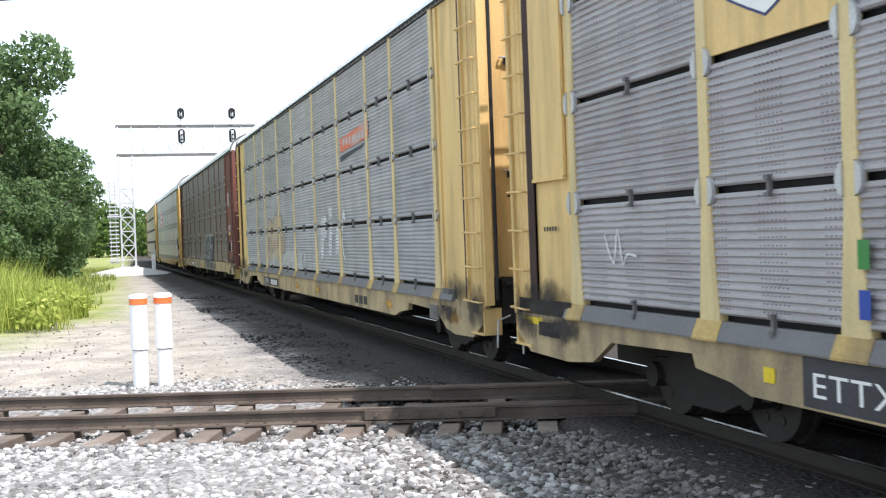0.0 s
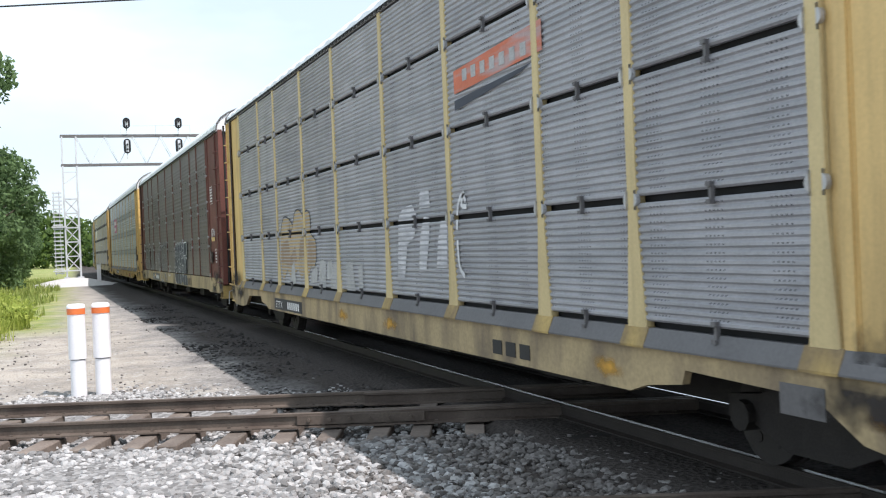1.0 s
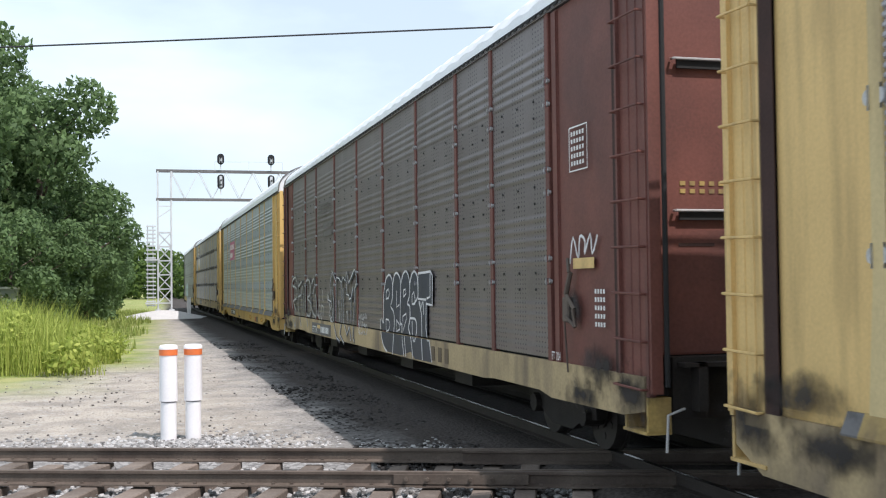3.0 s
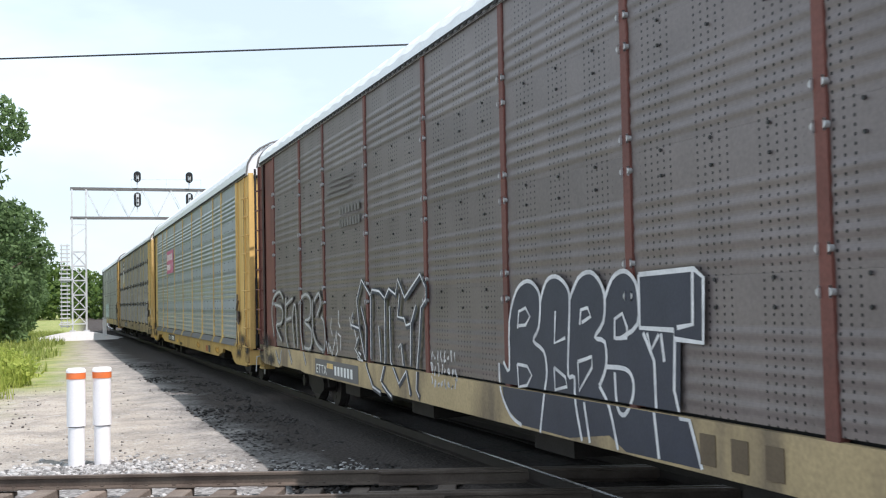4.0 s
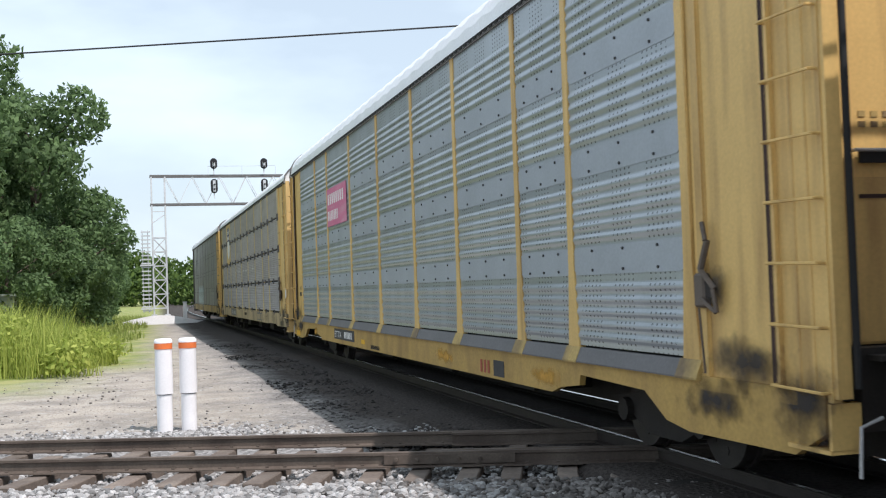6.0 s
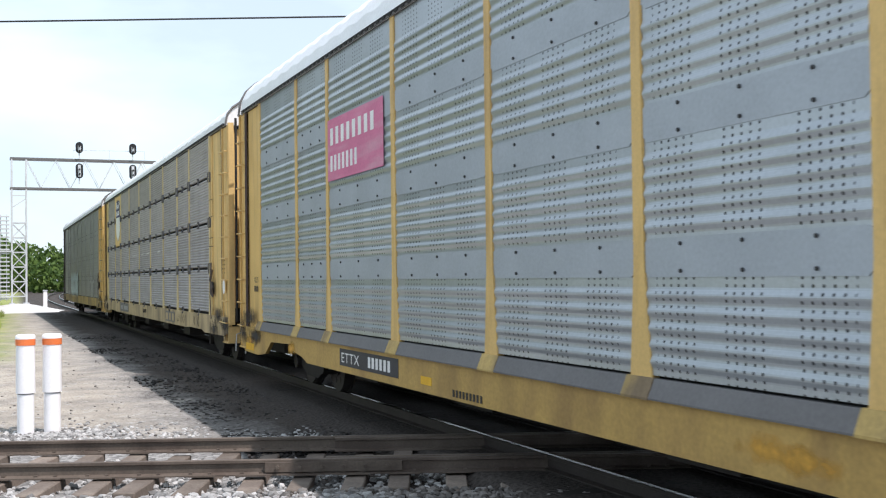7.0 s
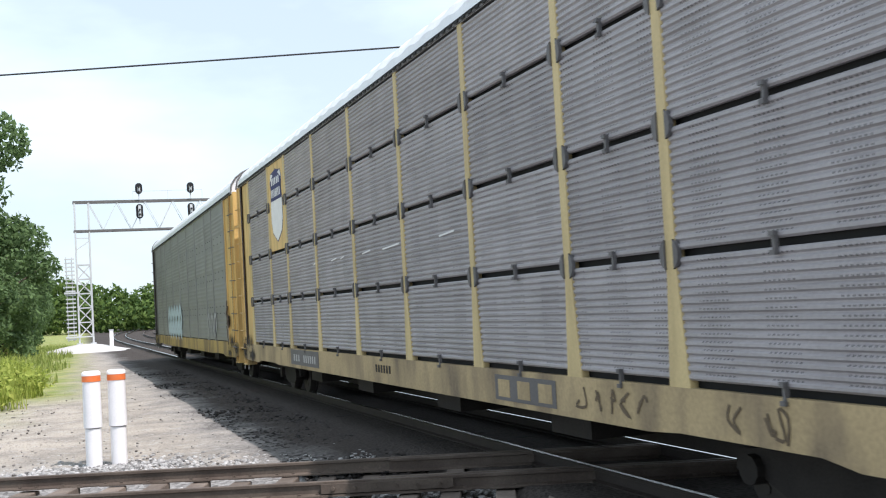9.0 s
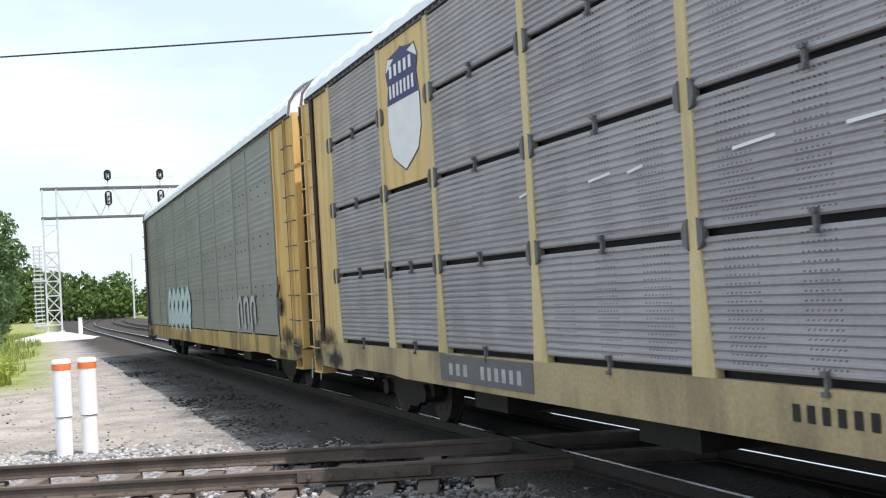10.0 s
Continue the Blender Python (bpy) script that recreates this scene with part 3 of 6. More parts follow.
def sill_outline(kind, front):
    top = 1.02 if kind != "plain" else 1.14
    low = 0.58
    if kind == "plain":
        return [(front + 0.1, top), (front + 0.1, 0.80), (front + 0.6, 0.72), (-11.2, 0.70), (-10.8, 0.76), (-9.0, 0.76), (-8.5, 0.73), (8.5, 0.73), (9.0, 0.76), (10.8, 0.76), (11.2, 0.70), (REAR - 0.6, 0.72), (REAR - 0.1, 0.80), (REAR - 0.1, top)]
    return [(front + 0.1, top), (front + 0.1, 0.72), (front + 0.5, 0.52), (-11.7, 0.50), (-11.25, 0.56), (-10.8, 0.80), (-9.2, 0.84), (-9.15, 0.72), (-8.6, 0.66),
            (-8.3, low), (8.3, low), (8.6, 0.66), (9.15, 0.72), (9.2, 0.84), (10.8, 0.80), (11.25, 0.56), (11.9, 0.50), (REAR - 0.5, 0.52), (REAR - 0.1, 0.72), (REAR - 0.1, top)]


def truck_parts(car, y):
    bm = bmesh.new()
    for s in (-1, 1):
        x = s * 0.98
        prism(bm, [(y - 1.15, 0.40), (y - 0.75, 0.36), (y - 0.35, 0.20), (y + 0.35, 0.20), (y + 0.75, 0.36), (y + 1.15, 0.40),
                   (y + 1.12, 0.58), (y + 0.7, 0.62), (y + 0.35, 0.74), (y - 0.35, 0.74), (y - 0.7, 0.62), (y - 1.12, 0.58)], "x", x - 0.07, x + 0.07)
        for dy in (-0.87, 0.87):
            rod(bm, (x - 0.15, y + dy, 0.43), (x + 0.15, y + dy, 0.43), 0.13, 10)
        for dy in (-0.18, 0.0, 0.18):
            rod(bm, (x, y + dy, 0.28), (x, y + dy, 0.60), 0.07, 8)
    box(bm, -1.0, 1.0, y - 0.2, y + 0.2, 0.45, 0.75)
    part("truck", bm, M_TRUCK, car, "greasy dark cast steel truck")


def wheelset_mesh():
    def make():
        bm = bmesh.new()
        rod(bm, (-0.95, 0, 0), (0.95, 0, 0), 0.075, 10)
        for s in (-1, 1):
            rod(bm, (s * 0.70, 0, 0), (s * 0.84, 0, 0), 0.42, 28)
            rod(bm, (s * 0.66, 0, 0), (s * 0.70, 0, 0), 0.445, 28)
            rod(bm, (s * 0.84, 0, 0), (s * 0.87, 0, 0), 0.15, 12)
            for i in range(6):
                a = i * math.pi / 3
                rod(bm, (s * 0.835, 0.25 * math.cos(a), 0.25 * math.sin(a)), (s * 0.85, 0.25 * math.cos(a), 0.25 * math.sin(a)), 0.05, 6)
        return mesh_of(bm, "wheelset", M_WHEEL)
    return shared("wheelset", make)


def rungs(car, y0, y1, x, material, zs):
    for z in zs:
        bm = bmesh.new()
        rod(bm, (x - 0.05, y0, z), (x - 0.05, y1, z + 0.015), 0.013, 6)
        rod(bm, (x - 0.05, y0, z), (x + 0.02, y0, z), 0.013, 6)
        rod(bm, (x - 0.05, y1, z + 0.015), (x + 0.02, y1, z + 0.015), 0.013, 6)
        part("ladder_rung", bm, material, car)


def step(car, y, material):
    """A boxed boarding step under the corner of the car."""
    bm = bmesh.new()
    for dy in (-0.25, 0.25):
        box(bm, -SIDE - 0.03, -SIDE + 0.22, y + dy - 0.02, y + dy + 0.02, 0.60, 0.94)
    box(bm, -SIDE - 0.05, -SIDE + 0.22, y - 0.27, y + 0.27, 0.575, 0.605)
    box(bm, -SIDE + 0.20, -SIDE + 0.23, y - 0.25, y + 0.25, 0.60, 0.94)
    part("step", bm, material, car, "boxed steel boarding step")


def smudge(car, y, z, width, height):
    """A soft sooty stain on a plate."""
    bm = bmesh.new()
    x = -SIDE - 0.052
    bm.faces.new([bm.verts.new((x, y + a * width / 2, z + c * height / 2)) for a, c in ((-1, -1), (-1, 1), (1, 1), (1, -1))])
    bmesh.ops.recalc_face_normals(bm, faces=bm.faces)
    part("soot_stain", bm, M_STAIN, car, "soft black soot stain")


def lettering(car, text, y, z, height, material, x=-SIDE - 0.044, width=None):
    """Painted characters in the plain font; the first stands at y, on the side that faces -x."""
    cu = bpy.data.curves.new("lettering", "FONT")
    cu.body, cu.size, cu.space_character = text, height * 1.38, 1.08
    ob = new("lettering_line", cu)
    me = bpy.data.meshes.new_from_object(ob)
    bpy.data.objects.remove(ob)
    me.materials.clear()
    me.materials.append(material)
    span = max(v.co.x for v in me.vertices)
    k = width / span if width else 1.0
    m = Matrix(((0, 0, -1, x), (-k, 0, 0, y), (0, 1, 0, z), (0, 0, 0, 1)))
    me.transform(m)
    placed("lettering", me, car)


def glyphs(car, y_left, y_right, z0, z1, count, material, x=-SIDE - 0.008, gap=0.5, name="lettering"):
    """Painted characters as plain bars; the first stands at y_left."""
    w = (y_right - y_left) / count
    for i in range(count):
        a, c = y_left + i * w, y_left + (i + 1 - gap) * w
        bm = bmesh.new()
        box(bm, x, x + 0.004, min(a, c), max(a, c), z0, z1)
        part(name, bm, material, car)


def ribbon(bm, pts, width, x, closed=False, curl=True):
    """A painted stroke along (y, z) places."""
    p = [Vector(q) for q in pts]
    if closed:
        p.append(p[0].copy())
    if curl:
        out = []
        for i in range(len(p) - 1):
            a, b, c, d = p[max(i - 1, 0)], p[i], p[i + 1], p[min(i + 2, len(p) - 1)]
            for s in (0, 0.33, 0.66):
                out.append(0.5 * ((2 * b) + (c - a) * s + (2 * a - 5 * b + 4 * c - d) * s * s + (3 * b - a - 3 * c + d) * s ** 3))
        p = out + [p[-1]]
    left, right = [], []
    for i, q in enumerate(p):
        d = (p[min(i + 1, len(p) - 1)] - p[max(i - 1, 0)])
        d = d.normalized() if d.length > 1e-6 else Vector((1, 0))
        n = Vector((-d.y, d.x)) * width * 0.5
        left.append(bm.verts.new((x, q.x + n.x, q.y + n.y)))
        right.append(bm.verts.new((x, q.x - n.x, q.y - n.y)))
    for i in range(len(p) - 1):
        bm.faces.new((left[i], left[i + 1], right[i + 1], right[i]))


def spray(car, strokes, width, x, material, label, name="graffiti", curl=True, bands=()):
    for pts in strokes:
        bm = bmesh.new()
        ribbon(bm, pts, width, x, curl=curl)
        cut_gaps(bm, bands)
        part(name, bm, material, car, label)


def cut_gaps(bm, bands):
    """Takes out the paint that would hang over the open gaps between sheets."""
    for lo, hi in bands:
        for z in (lo, hi):
            bmesh.ops.bisect_plane(bm, geom=list(bm.verts) + list(bm.edges) + list(bm.faces), plane_co=(0, 0, z), plane_no=(0, 0, 1))
        gone = [f for f in bm.faces if lo < f.calc_center_median().z < hi]
        bmesh.ops.delete(bm, geom=gone, context="FACES")


def painted(car, shape, x, material, label, bands, name="graffiti"):
    bm = bmesh.new()
    blob(bm, shape, x)
    bm.normal_update()
    bmesh.ops.triangulate(bm, faces=list(bm.faces))
    cut_gaps(bm, bands)
    part(name, bm, material, car, label)


def blob(bm, pts, x):
    bm.faces.new([bm.verts.new((x, y, z)) for y, z in pts])


def panel_at(car, y, z, width, height, material, fine, side=1, name="side_panel"):
    depth = 0.018 if fine else 0.016 if material is M_SILVER else 0.008
    me = shared(("sheet", round(width, 2), round(height, 2), material.name, fine), lambda: sheet_mesh(width, height, material, fine, depth))
    m = pose(-SIDE, y, z) if side > 0 else pose(SIDE, y, z, 0, 0, 180)
    return placed(name, me, car, m)


def autorack(label, panels, posts_mat, end_mat, fine=True, sill="guard", flare=True, clamps=M_CLAMP, big_clamps=False, sign_bay=None, gap=0.035, roof=M_ROOF, sill_mat=None, layout="a", rise=0.44, rear_mat=None, post_out=None, bands=None, front=-13.85, brake=0.34):
    POSTS = LAYOUT[layout]
    car = thing("autorack_car", label, "rail car", "train of covered car carriers")
    sill_mat = sill_mat or M_SILL
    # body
    # added solid core; the shade inside the car is in its near-black colour
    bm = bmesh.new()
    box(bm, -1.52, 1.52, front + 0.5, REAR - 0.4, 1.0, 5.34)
    part("inner_wall", bm, M_DARK, car, "near-black core standing for the shade behind the gaps")
    roof_part(car, roof, rise, front)
    bm = bmesh.new()
    box(bm, -0.35, 0.35, front + 0.2, REAR - 0.2, 0.30, 0.98)
    for y in (-6.0, -2.0, 2.5, 6.5):
        box(bm, -1.2, 1.2, y - 0.5, y + 0.5, 0.42, 0.95)
    box(bm, -1.5, 1.5, front + 0.15, REAR - 0.15, 0.94, 1.06)
    part("underframe", bm, M_TRUCK, car)
    for s in (-1, 1):
        bm = bmesh.new()
        prism(bm, sill_outline(sill, front), "x", s * SIDE - 0.035, s * SIDE + 0.035)
        part("side_sill", bm, sill_mat, car, "grimy yellow side sill")
        bm = bmesh.new()
        box(bm, s * SIDE - 0.045, s * SIDE + 0.045, front + 0.3, REAR - 0.3, 5.375, 5.42)
        part("eave_channel", bm, M_GUARD, car)
        if sill == "guard":
            bm = bmesh.new()
            prism(bm, [(s * (SIDE + 0.02), 1.15), (s * (SIDE + 0.085), 1.0), (s * (SIDE + 0.085), 0.985), (s * (SIDE + 0.0), 0.985), (s * (SIDE - 0.04), 1.15)], "y", -11.7, 11.9)
            part("guard_strip", bm, M_GUARD, car, "sloping grey steel guard strip")
        # side sheets and posts
        for j in range(9):
            w = POSTS[j + 1] - POSTS[j] - (0.06 if fine else 0.17 if bands else 0.13)
            y = (POSTS[j] + POSTS[j + 1]) / 2
            for i in range(4):
                if sign_bay is not None and j == sign_bay and i >= 2 and s < 0:
                    continue
                panel_at(car, y, ROWS[i] + gap / 2, w, ROWS[i + 1] - ROWS[i] - gap, panels, fine, -s)
                if s < 0 and fine:
                    placed("clip", clip_mesh(), car, pose(-SIDE - 0.012, y, ROWS[i] + 0.0))
        me = post_mesh(posts_mat, flare, 0.15 if flare else 0.12, post_out or (0.028 if flare else 0.026))
        for y in POSTS:
            placed("side_post", me, car, pose(s * SIDE, y, 0, 0, 0, 0 if s < 0 else 180))
            if s < 0 and clamps:
                for z in ROWS[1:4]:
                    for q in (-1, 1):
                        if fine:
                            placed("clamp", clamp_mesh(clamps, big_clamps), car, pose(-SIDE - 0.018, y + q * 0.07, z) @ pose(0, 0, 0, 0 if q > 0 else 180, 0, 0))
                        else:
                            for dz in (-0.14, 0.14):
                                placed("rivet_plate", clamp_mesh(clamps, None), car, pose(-SIDE - 0.018, y + q * 0.055, z + dz) @ pose(0, 0, 0, 0 if q > 0 else 180, 0, 0))
        if sill == "guard":
            for y in POSTS:
                bm = bmesh.new()
                w = 0.2 if flare else 0.08
                prism(bm, [(s * (SIDE + 0.025), 1.155), (s * (SIDE + 0.09), 1.0), (s * (SIDE + 0.09), 0.98), (s * (SIDE + 0.0), 0.98), (s * (SIDE - 0.04), 1.155)], "y", y - w, y + w)
                part("post_foot", bm, M_SILL, car)
    if not fine:
        for j in range(9):
            a, c = POSTS[j] + 0.075, POSTS[j + 1] - 0.075
            for z in ROWS[1:4]:
                if bands:
                    bm = bmesh.new()
                    prism(bm, [(a, z - 0.24), (a + 0.06, z - 0.29), (c - 0.06, z - 0.29), (c, z - 0.24), (c, z - 0.01), (c - 0.06, z + 0.02), (a + 0.06, z + 0.02), (a, z - 0.01)], "x", -SIDE - 0.007, -SIDE + 0.01)
                    part("band_plate", bm, bands, car, "flat blue grey joint plate")
                for f in (0.2, 0.5, 0.8):
                    for dz in (-0.24, -0.03):
                        placed("bolt_head", bolt_mesh(), car, pose(-SIDE - 0.012, a + (c - a) * f, z + dz))
    # ends
    front_mat = end_mat
    for y0, y1, outer in ((front, POSTS[0] - 0.09, front), (POSTS[-1] + 0.09, REAR, REAR)):
        end_mat = rear_mat if rear_mat and outer == REAR else front_mat
        sgn = 1 if outer == REAR else -1
        channel = 0.56 if outer == REAR else 0.72
        for s in (-1, 1):
            x = s * (SIDE - 0.03)
            inner = outer - sgn * (channel + (0.17 if outer == REAR else 0.03))
            bm = bmesh.new()
            box(bm, x - 0.02, x + 0.02, min(inner, y0 if sgn > 0 else y1), max(inner, y0 if sgn > 0 else y1), 1.0, 5.36)
            plate = part("end_side_plate", bm, end_mat, car, "plain yellow end plate" if end_mat is not M_OXIDE else "plain oxide red end plate")
            # rounded stiffener beside the first post and the seam next to the ladder
            if sgn < 0:
                yy = y1 - 0.16
                bm = bmesh.new()
                box(bm, min(x, x + s * 0.05), max(x, x + s * 0.05), yy - 0.08, yy + 0.08, 1.0, 5.36)
                bmesh.ops.bevel(bm, geom=list(bm.edges), offset=0.02, segments=2, affect="EDGES")
                part("stiffener", bm, end_mat, plate)
            bm = bmesh.new()
            lo, hi = sorted((inner, outer - sgn * channel))
            box(bm, x - 0.06, x - 0.05, lo - 0.02, hi + 0.02, 1.0, 5.36)
            part("seam", bm, M_SLOT, plate, "dark rusty open seam")
            # pressed channel that carries the rungs
            lo, hi = sorted((outer - sgn * channel, outer))
            bm = bmesh.new()
            box(bm, x - 0.02, x + 0.015, lo, hi, 0.95, 5.36)
            chan = part("ladder_channel", bm, end_mat, car, "pressed end channel with rungs")
            for q in (lo + 0.03, hi - 0.03):
                bm = bmesh.new()
                box(bm, min(x + s * 0.016, x + s * 0.06), max(x + s * 0.016, x + s * 0.06), q - 0.03, q + 0.03, 0.95, 5.36)
                part("flange", bm, end_mat, chan)
            for w in (0.36, 0.62):
                bm = bmesh.new()
                rod(bm, (x + s * 0.012, lo + w * (hi - lo), 0.98), (x + s * 0.012, lo + w * (hi - lo), 5.34), 0.022, 6)
                part("flute", bm, end_mat, chan)
        bm = bmesh.new()
        yd = outer - sgn * 0.30
        box(bm, -1.42, 1.42, yd - 0.03, yd + 0.03, 1.34, 5.30)
        for xx in (-1.46, 0.0, 1.46):
            rb = bmesh.new()
            box(rb, xx - 0.05, xx + 0.05, yd + sgn * 0.03 - 0.03, yd + sgn * 0.03 + 0.03, 1.34, 5.30)
            part("door_rib", rb, end_mat, car)
        door = part("end_door", bm, end_mat, car, "tall folding end door")
        bm = bmesh.new()
        box(bm, -1.38, 0.2, yd + sgn * 0.03 - 0.012, yd + sgn * 0.03 + 0.012, 1.36, 2.60)
        part("door_panel", bm, end_mat, door)
        bm = bmesh.new()
        box(bm, -1.15, -0.75, yd + sgn * 0.045 - 0.004, yd + sgn * 0.045 + 0.004, 2.44, 2.47)
        part("handle_slot", bm, M_SLOT, door)
        for row in range(2):
            for k in range(7):
                bm = bmesh.new()
                box(bm, -1.12 + k * 0.11, -1.12 + k * 0.11 + 0.06, yd + sgn * 0.033 - 0.004, yd + sgn * 0.033 + 0.004, 2.98 + row * 0.08, 3.025 + row * 0.08)
                part("stencil", bm, M_SILL, door)
        for z in (2.75, 4.30):
            bm = bmesh.new()
            box(bm, -1.15, -0.25, yd + sgn * 0.065 - 0.012, yd + sgn * 0.065 + 0.012, z - 0.045, z + 0.045)
            part("door_slot", bm, M_DARK, car)
            bm = bmesh.new()
            rod(bm, (-1.2, yd + sgn * 0.10, z + 0.05), (-0.5, yd + sgn * 0.10, z + 0.05), 0.014, 6)
            rod(bm, (-1.2, yd + sgn * 0.10, z + 0.05), (-1.2, yd + sgn * 0.05, z + 0.05), 0.014, 6)
            rod(bm, (-0.5, yd + sgn * 0.10, z + 0.05), (-0.5, yd + sgn * 0.05, z + 0.05), 0.014, 6)
            part("grab_bar", bm, M_CLAMP, car)
        # corner upright with its pipe
        bm = bmesh.new()
        box(bm, -SIDE - 0.02, -SIDE + 0.10, outer - 0.05, outer + 0.05, 0.98, 5.40)
        part("corner_post", bm, end_mat, car)
        bm = bmesh.new()
        rod(bm, (-SIDE + 0.14, outer + sgn * 0.06, 1.05), (-SIDE + 0.14, outer + sgn * 0.06, 5.5), 0.028, 8)
        part("standpipe", bm, M_DARK, car, "dark vertical pipe")
        # coupler and buffer beam
        bm = bmesh.new()
        box(bm, -1.35, 1.35, outer - 0.1 - sgn * 0.15, outer + 0.1 - sgn * 0.15, 0.72, 1.33)
        for xx in (-1.1, -0.55, 0.55, 1.1):
            box(bm, xx - 0.05, xx + 0.05, outer - 0.12, outer + 0.06, 0.80, 1.28)
        box(bm, -1.3, 1.3, outer - 0.12, outer + 0.10, 1.24, 1.28)
        part("end_beam", bm, M_TRUCK, car)
        bm = bmesh.new()
        box(bm, -0.12, 0.12, outer - 0.2, outer + sgn * 0.42, 0.66, 0.90)
        box(bm, -0.22, 0.10, outer + sgn * 0.40 - 0.12, outer + sgn * 0.40 + 0.12, 0.60, 0.96)
        bmesh.ops.bevel(bm, geom=list(bm.edges), offset=0.025, segments=1, affect="EDGES")
        part("coupler", bm, M_TRUCK, car, "dark cast steel coupler")
        bm = tube([(-0.35, outer + sgn * 0.05, 0.85), (-0.37, outer + sgn * 0.22, 0.60), (-0.36, outer + sgn * 0.42, 0.42), (-0.33, outer + sgn * 0.58, 0.40)], 0.028, 8)
        part("air_hose", bm, M_DARK, car, "black rubber air hose")
        step(car, outer - sgn * 0.30, end_mat if end_mat is not M_OXIDE else M_SILL)
        bm = tube([(-SIDE + 0.10, outer + sgn * 0.10, 0.42), (-SIDE + 0.12, outer + sgn * 0.10, 0.78), (-SIDE + 0.3, outer + sgn * 0.10, 0.84)], 0.014)
        part("cut_lever", bm, M_CLAMP, car, "pale thin uncoupling lever")
        smudge(car, outer - sgn * (channel + 0.45), 1.18, 1.5, 0.56)
        smudge(car, outer - sgn * (channel + 0.9), 0.85, 1.5, 0.5)
        smudge(car, outer - sgn * 0.35, 0.95, 1.1, 0.8)
    rungs(car, front + 0.03, front + 0.69, -SIDE - 0.045, end_mat, [1.02 + 0.47 * i for i in range(9)])
    rungs(car, REAR - 0.53, REAR - 0.03, -SIDE - 0.045, rear_mat or front_mat, [1.02 + 0.47 * i for i in range(9)])
    # hand brake
    if brake:
        yb = POSTS[0] - brake
        bm = bmesh.new()
        box(bm, -SIDE - 0.07, -SIDE + 0.01, yb - 0.02, yb + 0.16, 1.62, 1.92)
        bmesh.ops.bevel(bm, geom=list(bm.edges), offset=0.02, segments=1, affect="EDGES")
        for a, c, r in (((yb, 1.95), (yb - 0.10, 2.20), 0.03), ((yb - 0.10, 2.20), (yb - 0.02, 2.36), 0.022), ((yb, 1.95), (yb - 0.20, 1.78), 0.026), ((yb - 0.20, 1.78), (yb - 0.22, 1.58), 0.022), ((yb + 0.02, 1.7), (yb - 0.20, 1.58), 0.02), ((yb + 0.05, 1.62), (yb + 0.02, 1.05), 0.012)):
            rod(bm, (-SIDE - 0.08, *a), (-SIDE - 0.06, *c), r, 6)
        part("hand_brake", bm, M_RUST, car, "rusty hand brake lever and chain")
        smudge(car, yb - 0.12, 1.80, 0.6, 0.5)
    # dotted lower edge of the roof sheets
    bm = bmesh.new()
    edge = [(REAR - 0.3, 5.43), (front + 0.3, 5.43)]
    for y in np.arange(front + 0.3, REAR - 0.5, 0.24):
        edge += [(y, 5.385), (y + 0.12, 5.385), (y + 0.12, 5.412), (y + 0.24, 5.412)]
    prism(bm, edge, "x", -SIDE - 0.06, -SIDE - 0.046)
    part("eave_teeth", bm, M_DARK, car, "dark notched roof sheet edge")
    for y in (-10.05, 10.05):
        truck_parts(car, y)
        for dy in (-0.87, 0.87):
            placed("wheelset", wheelset_mesh(), car, pose(0, y + dy, 0.42))
    return car


def shield_sign(car, bay, layout):
    """A yellow sign sheet with a plain two-colour shield in place of the upper panels."""
    POSTS = LAYOUT[layout]
    y0, y1 = POSTS[bay] + 0.06, POSTS[bay + 1] - 0.06
    bm = bmesh.new()
    box(bm, -SIDE - 0.012, -SIDE + 0.02, y0, y1, 3.36, 5.36)
    part("sign_sheet", bm, M_YELLOW, car, "yellow sign sheet")
    c = (y0 + y1) / 2
    def outline(k):
        half = [(0.0, 5.20), (0.28, 5.10), (0.55, 5.14), (0.66, 4.95), (0.58, 4.75), (0.66, 4.45), (0.66, 4.05), (0.52, 3.78), (0.25, 3.66), (0.0, 3.56)]
        pts = [(c + u * k, 4.4 + (z - 4.4) * k) for u, z in half]
        return pts + [(2 * c - u, z) for u, z in pts[-2:0:-1]]
    for k, x, m, n in ((1.03, 0.016, M_NAVY, "shield_rim"), (1.0, 0.019, M_MARK_W, "shield")):
        bm = bmesh.new()
        blob(bm, outline(k), -SIDE - x)
        part(n, bm, m, car)
    pts = [p for p in outline(1.0) if p[1] > 4.5]
    bm = bmesh.new()
    blob(bm, sorted([p for p in pts if p[0] >= c], key=lambda p: -p[1]) + [(c + 0.64, 4.5), (c - 0.64, 4.5)] + sorted([p for p in pts if p[0] < c], key=lambda p: p[1]), -SIDE - 0.022)
    part("shield_band", bm, M_NAVY, car, "dark blue upper shield band")
    glyphs(car, c + 0.48, c - 0.52, 4.86, 5.02, 5, M_MARK_W, -SIDE - 0.026)
    glyphs(car, c + 0.52, c - 0.56, 4.58, 4.76, 7, M_MARK_W, -SIDE - 0.026)


def rub(car, y, z, width, height):
    """A soft orange touch-up on the sill."""
    bm = bmesh.new()
    blob(bm, [(y + a * width / 2, z + c * height / 2) for a, c in ((-1, -1), (-1, 1), (1, 1), (1, -1))], -SIDE - 0.0405)
    bmesh.ops.recalc_face_normals(bm, faces=bm.faces)
    part("primer_patch", bm, M_RUB, car, "faded orange primer patch")


def patch(car, y0, y1, z0, z1, material, name="paint_patch", x=-SIDE - 0.038):
    bm = bmesh.new()
    box(bm, x - 0.003, x, y0, y1, z0, z1)
    return part(name, bm, material, car)


